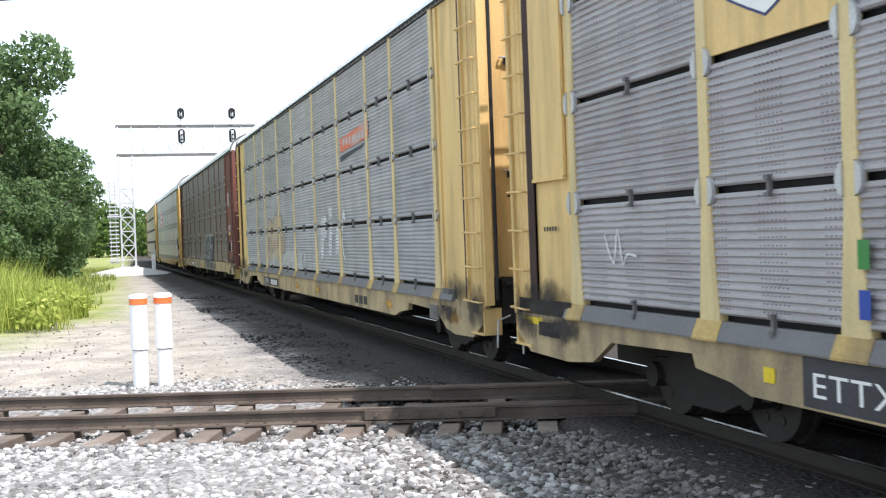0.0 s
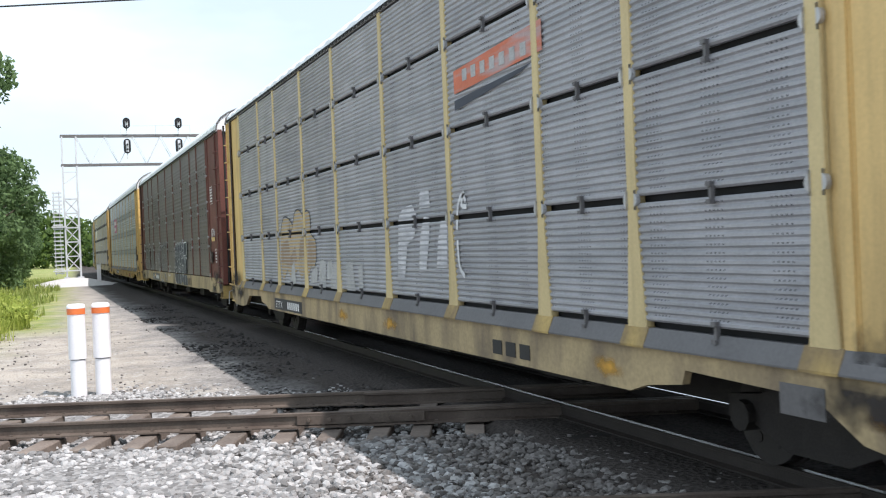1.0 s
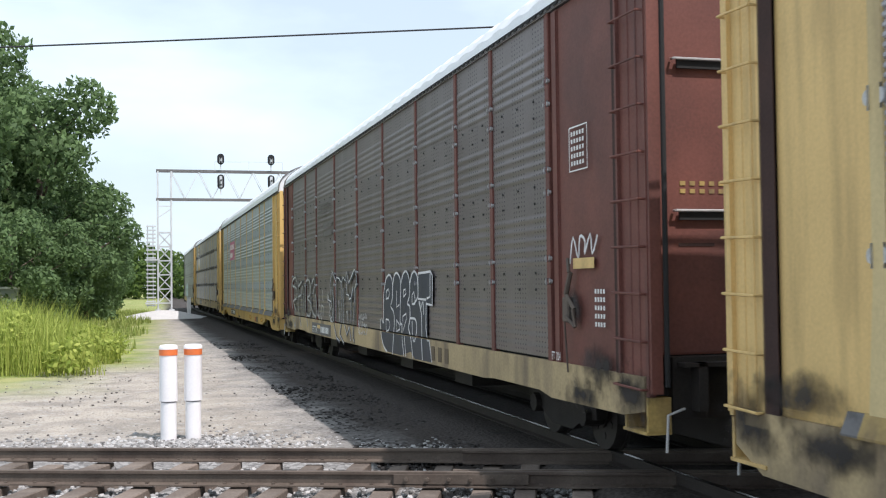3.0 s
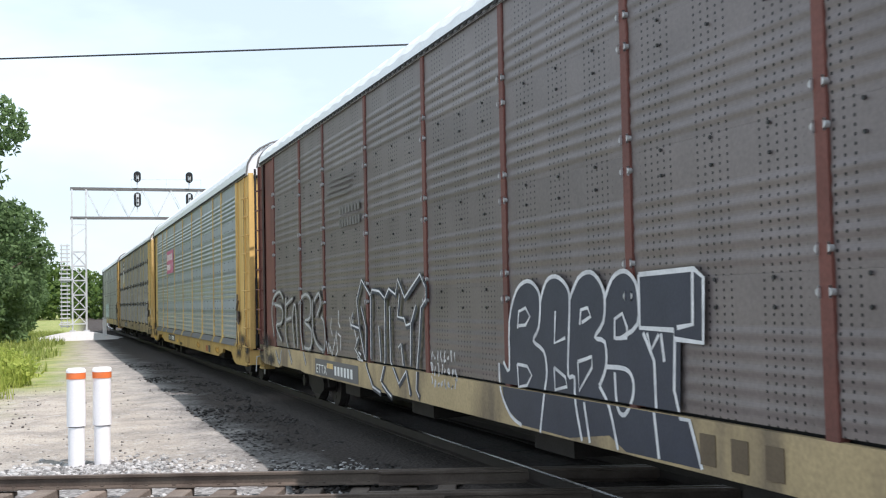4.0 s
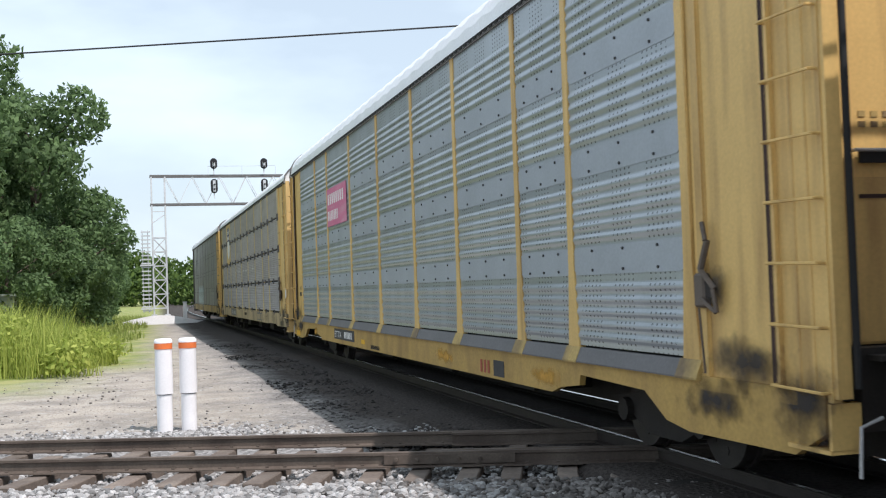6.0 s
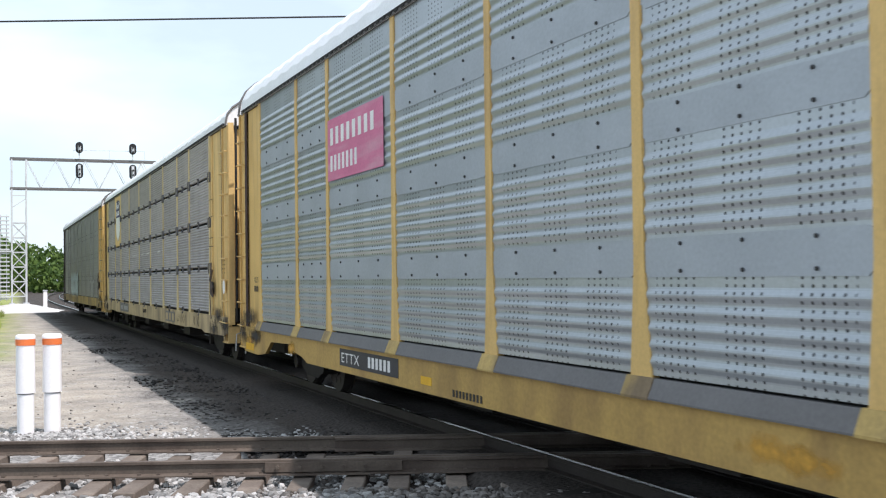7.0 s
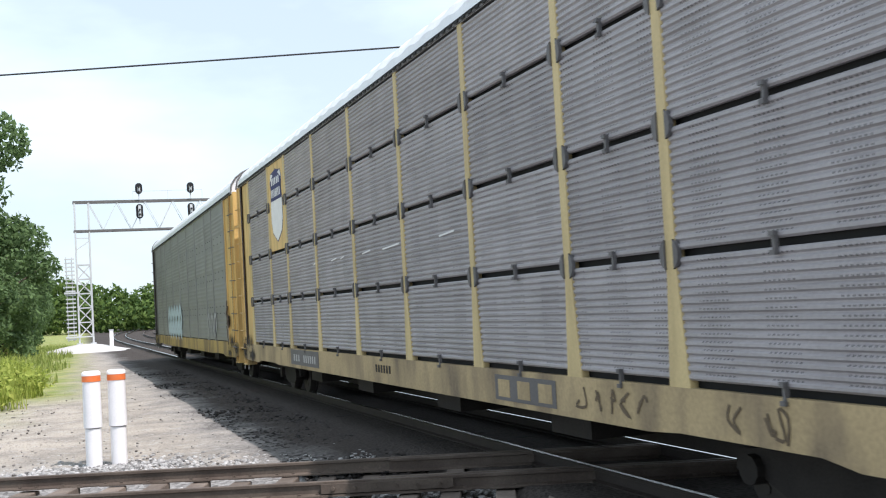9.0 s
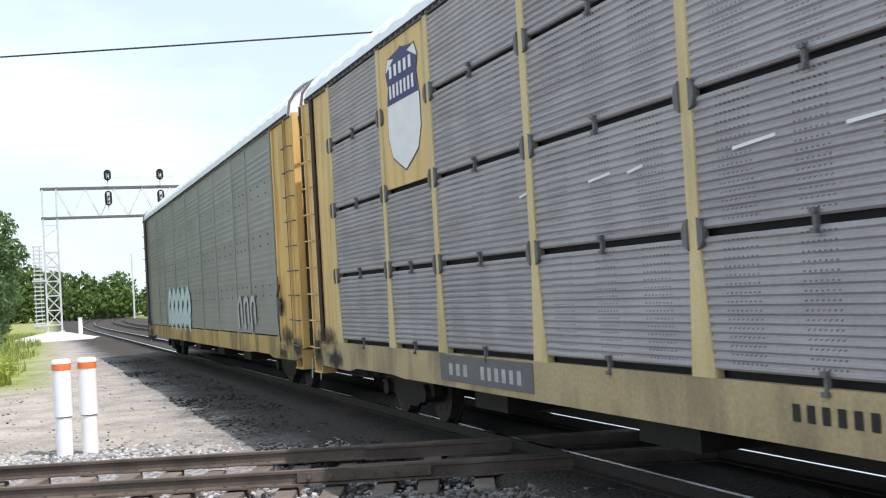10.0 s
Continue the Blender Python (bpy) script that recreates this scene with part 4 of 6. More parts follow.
FACE = -SIDE - 0.026
ON_SHEET = -SIDE - 0.0155
CAR_GAPS = [(z - 0.025, z + 0.025) for z in ROWS]
SILL_GAP = [(1.135, 1.172)]
SILLX = -SIDE - 0.043


def car_a():
    car = autorack("yellow and grey covered car carrier with flared yellow posts", M_GREY, M_POST, M_YELLOW, sign_bay=7, big_clamps=True, gap=0.05, layout="a", brake=0, sill_mat=M_SILL_PALE)
    shield_sign(car, 7, "a")
    patch(car, 4.9, 7.6, 0.60, 0.97, M_PATCH)
    lettering(car, "ETTX", 7.5, 0.68, 0.19, M_MARK_W, width=0.95)
    for z0, m in ((1.62, mat("green_tag", (0.05, 0.22, 0.06))), (1.28, mat("blue_tag", (0.03, 0.07, 0.32)))):
        patch(car, 6.80, 6.92, z0, z0 + 0.2, m, "tag", -SIDE - 0.055)
    for y0, y1, z0, z1 in ((11.75, 13.3, 0.98, 1.16), (12.1, 12.7, 0.74, 0.9)):
        patch(car, y0, y1, z0, z1, M_TRUCK, "grease_patch", -SIDE - 0.044)
    bm = bmesh.new()
    ribbon(bm, [(10.9, 1.9), (10.7, 1.6), (10.6, 1.95), (10.5, 1.6), (10.4, 1.7), (10.2, 1.68)], 0.025, FACE)
    part("scrawl", bm, M_GRAF_W, car)
    # recessed door panel at the rear end
    bm = bmesh.new()
    box(bm, -SIDE - 0.035, -SIDE, 11.85, 12.75, 2.55, 5.34)
    box(bm, -SIDE - 0.05, -SIDE, 11.85, 12.75, 2.52, 2.56)
    part("raised_end_panel", bm, M_YELLOW, car, "raised yellow end panel")
    glyphs(car, 12.5, 12.1, 1.95, 2.0, 5, M_MARK_K, -SIDE - 0.02)
    patch(car, 12.6, 13.2, 0.86, 0.94, mat("bright_yellow_mark", (0.75, 0.55, 0.03)), "reflector", SILLX)
    patch(car, 7.95, 8.1, 0.72, 0.84, mat("yellow_dot", (0.75, 0.55, 0.03)), "reflector", SILLX)
    return car


def car_b():
    car = autorack("weathered grey covered car carrier with yellow posts and graffiti", M_GREY_B, M_POST, M_YELLOW, big_clamps=False, gap=0.05, rise=0.55, layout="b", front=-13.0, brake=0, sill_mat=M_SILL_PALE)
    # faded orange emblem on one bay
    bm = bmesh.new()
    blob(bm, [(-4.2, 4.02), (-6.75, 4.16), (-6.75, 3.84), (-4.2, 3.74)], FACE)
    part("emblem", bm, M_REDORANGE, car, "faded orange red emblem")
    bm = bmesh.new()
    blob(bm, [(-4.2, 3.66), (-6.5, 3.76), (-6.2, 3.70), (-4.2, 3.54)], FACE)
    part("emblem_shadow", bm, M_GRAF_K, car)
    glyphs(car, -4.5, -6.5, 3.86, 4.0, 7, M_MARK_GREY, FACE - 0.004)
    glyphs(car, -5.16, -6.30, 0.655, 0.815, 3, M_MARK_K, SILLX, 0.3)
    patch(car, -10.9, -10.42, 0.66, 0.88, M_GUARD)
    lettering(car, "ETTX", 7.40, 0.66, 0.15, M_MARK_W, width=0.70)
    glyphs(car, 6.19, 5.0, 0.66, 0.81, 6, M_MARK_W, SILLX, 0.4)
    patch(car, 4.8, 7.55, 0.62, 0.86, M_PATCH)
    # faded white block shapes
    white = [
        [(-1.57, 1.45), (-1.71, 2.32), (-1.93, 2.45), (-2.34, 2.48), (-2.52, 2.34), (-2.42, 2.04), (-2.07, 1.92), (-1.91, 1.46)],
        [(-2.55, 1.55), (-2.63, 1.99), (-2.83, 2.3), (-3.07, 2.27), (-3.03, 2.03), (-2.85, 1.56)],
        [(-2.65, 2.41), (-2.71, 2.63), (-3.07, 2.67), (-3.1, 2.41)],
        [(-3.28, 1.61), (-3.35, 1.93), (-3.5, 2.22), (-3.75, 2.23), (-3.68, 1.62)],]
    thin = [
        [(-4.11, 2.09), (-4.17, 2.38), (-4.33, 2.51), (-4.44, 2.42)],
        [(-4.11, 1.96), (-4.15, 1.64), (-4.32, 1.52)],
        [(-4.39, 2.55), (-4.29, 2.39), (-4.46, 2.36)],]
    low = [
        [(3.38, 1.15), (3.05, 1.68), (2.73, 1.68), (2.83, 1.17)],
        [(2.48, 1.17), (2.33, 1.65), (1.86, 1.62), (1.9, 1.2)],
        [(1.32, 1.17), (1.32, 1.66), (0.9, 1.69), (0.78, 1.19)],
        [(0.59, 1.2), (0.56, 1.6), (0.3, 1.64), (0.29, 1.21)],]
    for shape in white:
        painted(car, shape, ON_SHEET, M_WORN_W, "worn white sprayed block shape", CAR_GAPS, "graffiti")
    for shape in low:
        painted(car, shape, ON_SHEET, M_MARK_GREY, "pale grey sprayed shape", CAR_GAPS, "graffiti")
    spray(car, thin, 0.06, FACE, M_GRAF_W, "thin white sprayed line", bands=CAR_GAPS)
    # tan sprayed piece
    cloud = [(6.8, 1.75), (6.69, 2.34), (6.35, 2.59), (5.79, 2.55), (5.45, 2.42), (5.26, 2.64), (4.91, 2.71), (4.54, 2.6), (4.39, 2.42), (4.29, 2.63), (4, 2.64), (3.86, 2.5), (3.85, 2.21), (3.5, 2.08), (3.45, 1.78), (3.63, 1.58), (4.01, 1.54), (4.21, 1.35), (4.33, 1.56), (4.82, 1.32), (5.11, 1.53), (5.72, 1.27), (6.14, 1.5), (6.61, 1.23)]
    brown = [
        [(6.75, 1.65), (6.68, 2.04), (5.95, 2.13), (5.78, 1.76), (5.31, 2), (5.15, 1.68), (5.82, 1.57)],
        [(5.01, 1.71), (4.81, 2.1), (4.42, 2.21), (4.43, 1.77)],
        [(4.23, 1.58), (4.13, 2.09), (3.84, 2.08), (3.5, 1.98), (3.5, 1.73), (3.79, 1.58)],]
    edges = [
        [(6.7, 2.28), (6.35, 2.59), (5.79, 2.55), (5.45, 2.42), (5.26, 2.64), (4.91, 2.71), (4.54, 2.6), (4.39, 2.42), (4.29, 2.63), (4, 2.64), (3.86, 2.5), (3.85, 2.21), (3.5, 2.08), (3.45, 1.78), (3.63, 1.58)],
        [(5.8, 2.52), (5.69, 2.27), (5.45, 2.39)],
        [(4.39, 2.42), (4.38, 1.99), (4.49, 1.55)],]
    pale = [
        [(5.89, 1.17), (5.7, 1.55), (5.43, 1.7), (5.33, 1.23)],
        [(4.41, 1.55), (4.25, 1.61), (4.18, 1.2), (4.36, 1.34)],
        [(4.06, 1.25), (3.91, 1.46), (3.53, 1.58), (3.39, 1.53), (3.48, 1.28)],
        [(3.32, 1.34), (3.22, 1.68), (2.9, 1.71), (2.95, 1.36)],
        [(2.73, 1.35), (2.65, 1.65), (2.31, 1.7), (2.32, 1.39)],]
    painted(car, cloud, ON_SHEET, M_GRAF_T, "tan sprayed cloud shapes", CAR_GAPS, "graffiti")
    for shape in brown:
        painted(car, shape, ON_SHEET - 0.002, M_GRAF_T2, "brown sprayed cloud", CAR_GAPS, "graffiti_fill")
    for shape in pale:
        painted(car, shape, ON_SHEET - 0.003, M_MARK_GREY, "pale grey sprayed spike", CAR_GAPS, "graffiti_fill")
    spray(car, edges, 0.026, ON_SHEET - 0.004, M_GRAF_K, "dark sprayed outline", bands=CAR_GAPS)
    for y, w in ((-11.6, 0.9), (-7.9, 0.7), (-1.2, 1.0), (1.6, 0.8)):
        rub(car, y, 0.76, w, 0.26)
    return car


def car_c():
    car = autorack("sooty brown covered car carrier with oxide red ends and graffiti", M_BROWNGREY, M_OXIDE, M_OXIDE, fine=False, sill="plain", flare=False, gap=0.001, rise=0.75, layout="c", brake=0.68, sill_mat=M_SILL_PALE)
    x = FACE - 0.012
    # tall rounded dark shapes with white rims
    fill = [(-1.57, 1.39), (-1.86, 1.33), (-1.91, 1.91), (-2.13, 2.21), (-2.4, 2.28), (-2.61, 2.21), (-2.7, 2.09), (-2.86, 2.26), (-3.09, 2.32), (-3.3, 2.22), (-3.37, 2.11), (-3.59, 2.29), (-3.82, 2.34), (-4.01, 2.23), (-4.09, 2.13), (-4.23, 2.28), (-4.47, 2.33), (-4.63, 2.26), (-4.7, 2.14), (-4.73, 2.29), (-5.59, 2.3), (-5.71, 2.24), (-5.68, 1.73), (-5.36, 1.75), (-5.32, 1.13), (-5.46, 1.12), (-5.62, 0.76), (-4.42, 0.75), (-4.12, 0.86), (-3.31, 0.75), (-2.16, 0.76), (-1.7, 0.92)]
    rims = [
        [(-1.7, 1.41), (-1.86, 1.33), (-1.89, 1.85), (-2.1, 2.18), (-2.4, 2.28), (-2.64, 2.2), (-2.71, 2.06), (-2.66, 1.8), (-2.52, 1.66), (-2.77, 1.56), (-2.83, 1.35), (-2.75, 1.12), (-2.63, 0.73)],
        [(-1.57, 1.39), (-1.6, 1.09), (-1.86, 0.84), (-2.16, 0.76)],
        [(-2.71, 2.06), (-2.86, 2.26), (-3.09, 2.31), (-3.32, 2.22), (-3.39, 2.08), (-3.35, 1.7), (-3.32, 1.35), (-3.45, 1.34), (-3.46, 1.1), (-3.58, 0.75)],
        [(-3.39, 2.08), (-3.59, 2.28), (-3.84, 2.33), (-4.03, 2.23), (-4.11, 2.08), (-4.07, 1.87), (-3.9, 1.73), (-4.09, 1.69), (-4.1, 1.47), (-3.96, 1.29)],
        [(-4.11, 2.08), (-4.26, 2.26), (-4.47, 2.32), (-4.64, 2.25), (-4.71, 2.12), (-4.69, 1.86), (-4.38, 1.73)],
        [(-4.1, 1.47), (-4.45, 1.47), (-4.58, 1.39), (-4.57, 1.23), (-4.42, 1.07), (-4.29, 1.13), (-4.26, 1.43)],
        [(-3.64, 1.12), (-3.74, 0.75)],
        [(-3.96, 1.29), (-4.14, 1.11), (-4.28, 0.75)],
        [(-4.92, 1.14), (-4.98, 0.76)],]
    tee = [
        [(-4.73, 2.28), (-5.59, 2.3), (-5.72, 2.23), (-5.69, 1.73), (-5.27, 1.75), (-5.27, 1.82), (-4.73, 1.83), (-4.73, 2.28)],
        [(-4.78, 1.79), (-4.95, 1.56), (-4.96, 1.16)],
        [(-5.28, 1.74), (-5.25, 1.34), (-5.33, 1.12), (-5.46, 1.12), (-5.62, 0.76)],
        [(-5.07, 1.79), (-5.11, 1.56)],
        [(-5.57, 2.28), (-5.55, 1.87), (-5.32, 1.84)],]
    marks = [
        [(-2.12, 1.78), (-2.16, 1.96), (-2.34, 2), (-2.45, 1.91), (-2.33, 1.82), (-2.15, 1.81)],
        [(-2.09, 1.4), (-2.11, 1.16), (-2.33, 1.19), (-2.46, 1.3), (-2.35, 1.39), (-2.09, 1.4)],
        [(-3.6, 1.84), (-3.63, 1.98), (-3.77, 2), (-3.83, 1.92), (-3.64, 1.86)],
        [(-3.54, 1.49), (-3.55, 1.22), (-3.83, 1.45), (-3.83, 1.55), (-3.54, 1.49)],
        [(-3.07, 1.97), (-3.03, 1.65), (-3.28, 1.71)],
        [(-3.01, 1.41), (-3.02, 1.19), (-3.29, 1.24), (-3.26, 1.33), (-3.01, 1.41)],
        [(-4.28, 1.72), (-4.29, 1.9), (-4.43, 1.95), (-4.51, 1.83), (-4.5, 1.74), (-4.3, 1.73)],
        [(-4.85, 1.79), (-4.91, 1.65), (-5.04, 1.78)],]
    painted(car, fill, x, M_GRAF_K, "tall blue black sprayed shapes", SILL_GAP, "graffiti")
    spray(car, rims, 0.042, x - 0.004, M_GRAF_W, "white sprayed rim", "graffiti_rim", bands=SILL_GAP)
    spray(car, tee, 0.042, x - 0.004, M_GRAF_W, "white sprayed rim", "graffiti_rim", False, bands=SILL_GAP)
    spray(car, marks, 0.035, x - 0.006, M_GRAF_W, "white sprayed inner mark", "graffiti_mark", False)
    # jagged outlined piece
    lines = [
        [(3.92, 1.08), (4.3, 1.66), (4.45, 2.11), (4.13, 2.44), (3.62, 2.18), (3.52, 2.27), (3.12, 2.24), (2.83, 2.13), (2.61, 2.27), (2.28, 2.18), (2.16, 2.4), (1.85, 2.13), (1.14, 2.44), (0.92, 2.26), (0.93, 2.09), (1.13, 1.99), (1.23, 1.53), (1.36, 1.12)],
        [(4.19, 2.02), (3.91, 1.68), (3.95, 1.08), (3.58, 0.77), (3.15, 0.71)],
        [(3.6, 2.17), (3.64, 1.19)],
        [(3.18, 1.71), (3.09, 1.18)],
        [(2.83, 2.13), (2.87, 1.2), (3.13, 0.88)],
        [(2.6, 2.01), (2.58, 1.2), (2.19, 0.9), (1.84, 1.1), (1.67, 0.78)],
        [(2.09, 2.19), (2.2, 1.86), (1.89, 1.84), (1.8, 1.74), (1.6, 1.77)],
        [(2.18, 1.42), (2.06, 1.48), (1.96, 1.17)],
        [(1.34, 2.03), (1.58, 1.77), (1.63, 1.19)],
        [(1.36, 1.12), (1.4, 0.87), (1.27, 0.78)],
        [(3.09, 0.86), (2.76, 0.74), (2.57, 0.69)],
        [(4.71, 1.91), (4.85, 1.71), (4.33, 1.66)],
        [(4.36, 1.53), (4.61, 1.32), (4.26, 1.16)],]
    spray(car, lines, 0.10, x - 0.003, M_GRAF_K, "jagged dark sprayed outline", curl=False, bands=SILL_GAP)
    spray(car, [[(y + 0.035, z + 0.015) for y, z in p] for p in lines], 0.032, x - 0.006, M_GRAF_W, "jagged white sprayed outline", curl=False, bands=SILL_GAP)
    # pale letters and scribbles
    pale = [
        [(11.61, 1.37), (11.85, 1.84), (11.67, 2.2), (10.95, 2.36), (10.55, 2.19)],
        [(11.48, 2.08), (10.69, 2), (10.74, 1.7), (11.38, 1.61), (10.76, 1.29)],
        [(10.27, 2.22), (10.33, 1.49), (10.06, 1.15), (9.72, 0.86)],
        [(10.26, 2.07), (9.55, 2.21)],
        [(10.24, 1.75), (9.69, 1.81)],
        [(9.44, 1.19), (9.61, 1.8), (9.31, 2.07), (9.12, 1.2)],
        [(8.81, 2.17), (8.82, 1.55), (8.63, 1.17), (8.38, 0.9)],
        [(8.72, 2.2), (8.31, 2.27), (7.91, 2.16), (7.97, 1.82), (8.48, 1.74), (7.86, 1.58), (7.95, 1.24), (8.51, 1.23)],
        [(7.73, 2.16), (7.74, 1.59), (7.37, 1.31), (6.85, 1.22)],
        [(7.61, 2.13), (7.19, 2.28), (7.07, 2.07), (7.38, 1.86)],
        [(7.04, 1.84), (6.82, 1.73), (6.75, 1.35), (6.98, 1.15)],
        [(11.46, 1.06), (11.06, 0.8), (10.82, 1.1)],]
    spray(car, pale, 0.12, x, M_GRAF_F, "dark sprayed backing", bands=SILL_GAP)
    spray(car, pale, 0.05, x - 0.003, M_MARK_GREY, "faint grey sprayed scribble", bands=SILL_GAP)
    small = [
        [(6.23, 1.83), (6.29, 1.64), (6.17, 1.51)],
        [(5.71, 1.96), (5.73, 1.76), (5.61, 1.66)],
        [(6.64, 1.41), (6.55, 1.22), (6.46, 1.37), (6.34, 1.22)],
        [(6.34, 1.32), (6.22, 1.16), (6.09, 1.34)],
        [(6.05, 1.34), (5.89, 1.6), (5.82, 1.25), (5.96, 1.16)],
        [(5.78, 1.56), (5.57, 1.51), (5.63, 1.27)],
        [(4.95, 1.85), (4.86, 1.64), (4.76, 1.86)],
        [(4.76, 1.93), (4.73, 1.7)],
        [(4.66, 1.65), (4.51, 1.46)],
        [(4.56, 1.43), (4.47, 1.17), (4.15, 1.16)],
        [(4.43, 1.29), (4.27, 1.25)],]
    spray(car, small, 0.034, x - 0.003, M_GRAF_W, "small white sprayed scribble", curl=False)
    rnd = random.Random(3)
    for z in (1.38, 1.2, 1.04):
        spray(car, [[(y + rnd.uniform(-0.04, 0.06), z + rnd.uniform(-0.07, 0.08)) for _ in range(4)] for y in np.arange(0.75, -0.2, -0.13)], 0.026, x, M_GRAF_W, "small white sprayed mark")
    # dark lettering and stencil plate
    for k, z in enumerate((3.97, 4.07, 4.17, 4.26)):
        bm = bmesh.new()
        ribbon(bm, [(6.6 - 0.1 * k, z), (4.95 - 0.1 * k, z - 0.02)], 0.04, x, curl=False)
        part("stripe", bm, M_GRAF_F, car, "faded dark stripe")
    glyphs(car, 5.58, 4.17, 3.60, 3.74, 7, M_GRAF_F, x, 0.35)
    glyphs(car, 5.58, 4.17, 3.38, 3.52, 8, M_GRAF_F, x, 0.35)
    patch(car, 4.47, 7.57, 0.76, 1.06, M_GUARD)
    glyphs(car, -5.6, -6.85, 0.80, 1.04, 3, M_SILL_DARK, SILLX)
    lettering(car, "ETTX", 7.48, 0.80, 0.17, M_MARK_W, width=0.84)
    glyphs(car, 6.06, 4.74, 0.82, 0.98, 6, M_MARK_W, SILLX, 0.4)
    patch(car, 6.16, 6.6, 0.92, 1.01, M_YELLOW, "reflector", SILLX)
    lettering(car, "FT 204", -11.30, 1.17, 0.10, M_MARK_W, -SIDE - 0.06, 0.28)
    ex = -SIDE - 0.03
    bm = bmesh.new()
    ribbon(bm, [(-11.88, 3.86), (-12.4, 3.86), (-12.4, 3.36), (-11.88, 3.36)], 0.02, ex, closed=True, curl=False)
    part("stencil_frame", bm, M_MARK_W, car)
    for i in range(5):
        glyphs(car, -11.93, -12.34, 3.42 + 0.085 * i, 3.47 + 0.085 * i, 5, M_MARK_W, ex)
        glyphs(car, -12.55, -12.85, 1.6 + 0.09 * i, 1.65 + 0.09 * i, 4, M_MARK_W, ex)
    bm = bmesh.new()
    ribbon(bm, [(-11.85, 2.3), (-11.95, 2.6), (-12.1, 2.35), (-12.15, 2.6), (-12.3, 2.55), (-12.28, 2.4), (-12.45, 2.62), (-12.5, 2.4), (-12.65, 2.6)], 0.035, ex)
    part("scrawl", bm, M_GRAF_W, car)
    patch(car, -12.55, -11.95, 2.24, 2.36, M_YELLOW, "reflector", ex)
    return car


def car_d():
    POSTS = LAYOUT["d"]
    car = autorack("silver covered car carrier with warm yellow posts and pink emblem", M_SILVER, M_YELLOW_W, M_YELLOW_W, fine=False, clamps=None, gap=0.004, rise=0.98, post_out=0.02, bands=M_BAND, layout="d", sill_mat=M_SILL_WARM)
    y0, y1 = POSTS[6] + 0.34, POSTS[7] - 0.08
    bm = bmesh.new()
    box(bm, FACE, FACE + 0.003, y0, y1, 3.46, 4.40)
    part("emblem", bm, M_PINK, car, "faded pink emblem panel")
    glyphs(car, y1 - 0.15, y0 + 0.25, 4.0, 4.26, 8, M_MARK_W, FACE - 0.004)
    glyphs(car, y1 - 0.15, y0 + 1.05, 3.6, 3.84, 7, M_MARK_W, FACE - 0.004)
    patch(car, 3.89, 6.44, 0.68, 0.93, M_PATCH)
    lettering(car, "ETTX", 6.36, 0.73, 0.15, M_MARK_W, width=0.86)
    glyphs(car, 5.11, 4.14, 0.73, 0.88, 6, M_MARK_W, SILLX, 0.4)
    glyphs(car, 2.1, 1.25, 0.62, 0.70, 9, M_MARK_K, SILLX)
    glyphs(car, -5.5, -6.0, 0.64, 0.82, 3, mat("faded_red_stencil", (0.40, 0.10, 0.06)), SILLX)
    patch(car, -6.55, -6.1, 0.62, 0.84, M_PATCH)
    lettering(car, "NKCR", 12.24, 1.90, 0.12, M_MARK_K, -SIDE - 0.012, 0.36)
    glyphs(car, 12.24, 11.90, 1.73, 1.84, 4, M_MARK_K, -SIDE - 0.012, 0.4)
    for y, w in ((12.5, 0.9), (9.3, 0.7), (-3.6, 1.2), (-8.1, 1.4)):
        rub(car, y, 0.76, w, 0.28)
    patch(car, 2.75, 3.1, 0.68, 0.78, mat("orange_reflector", (0.75, 0.42, 0.03)), "reflector")
    patch(car, 12.2, 12.9, 0.56, 0.70, mat("orange_reflector", (0.75, 0.42, 0.03)), "reflector")
    return car


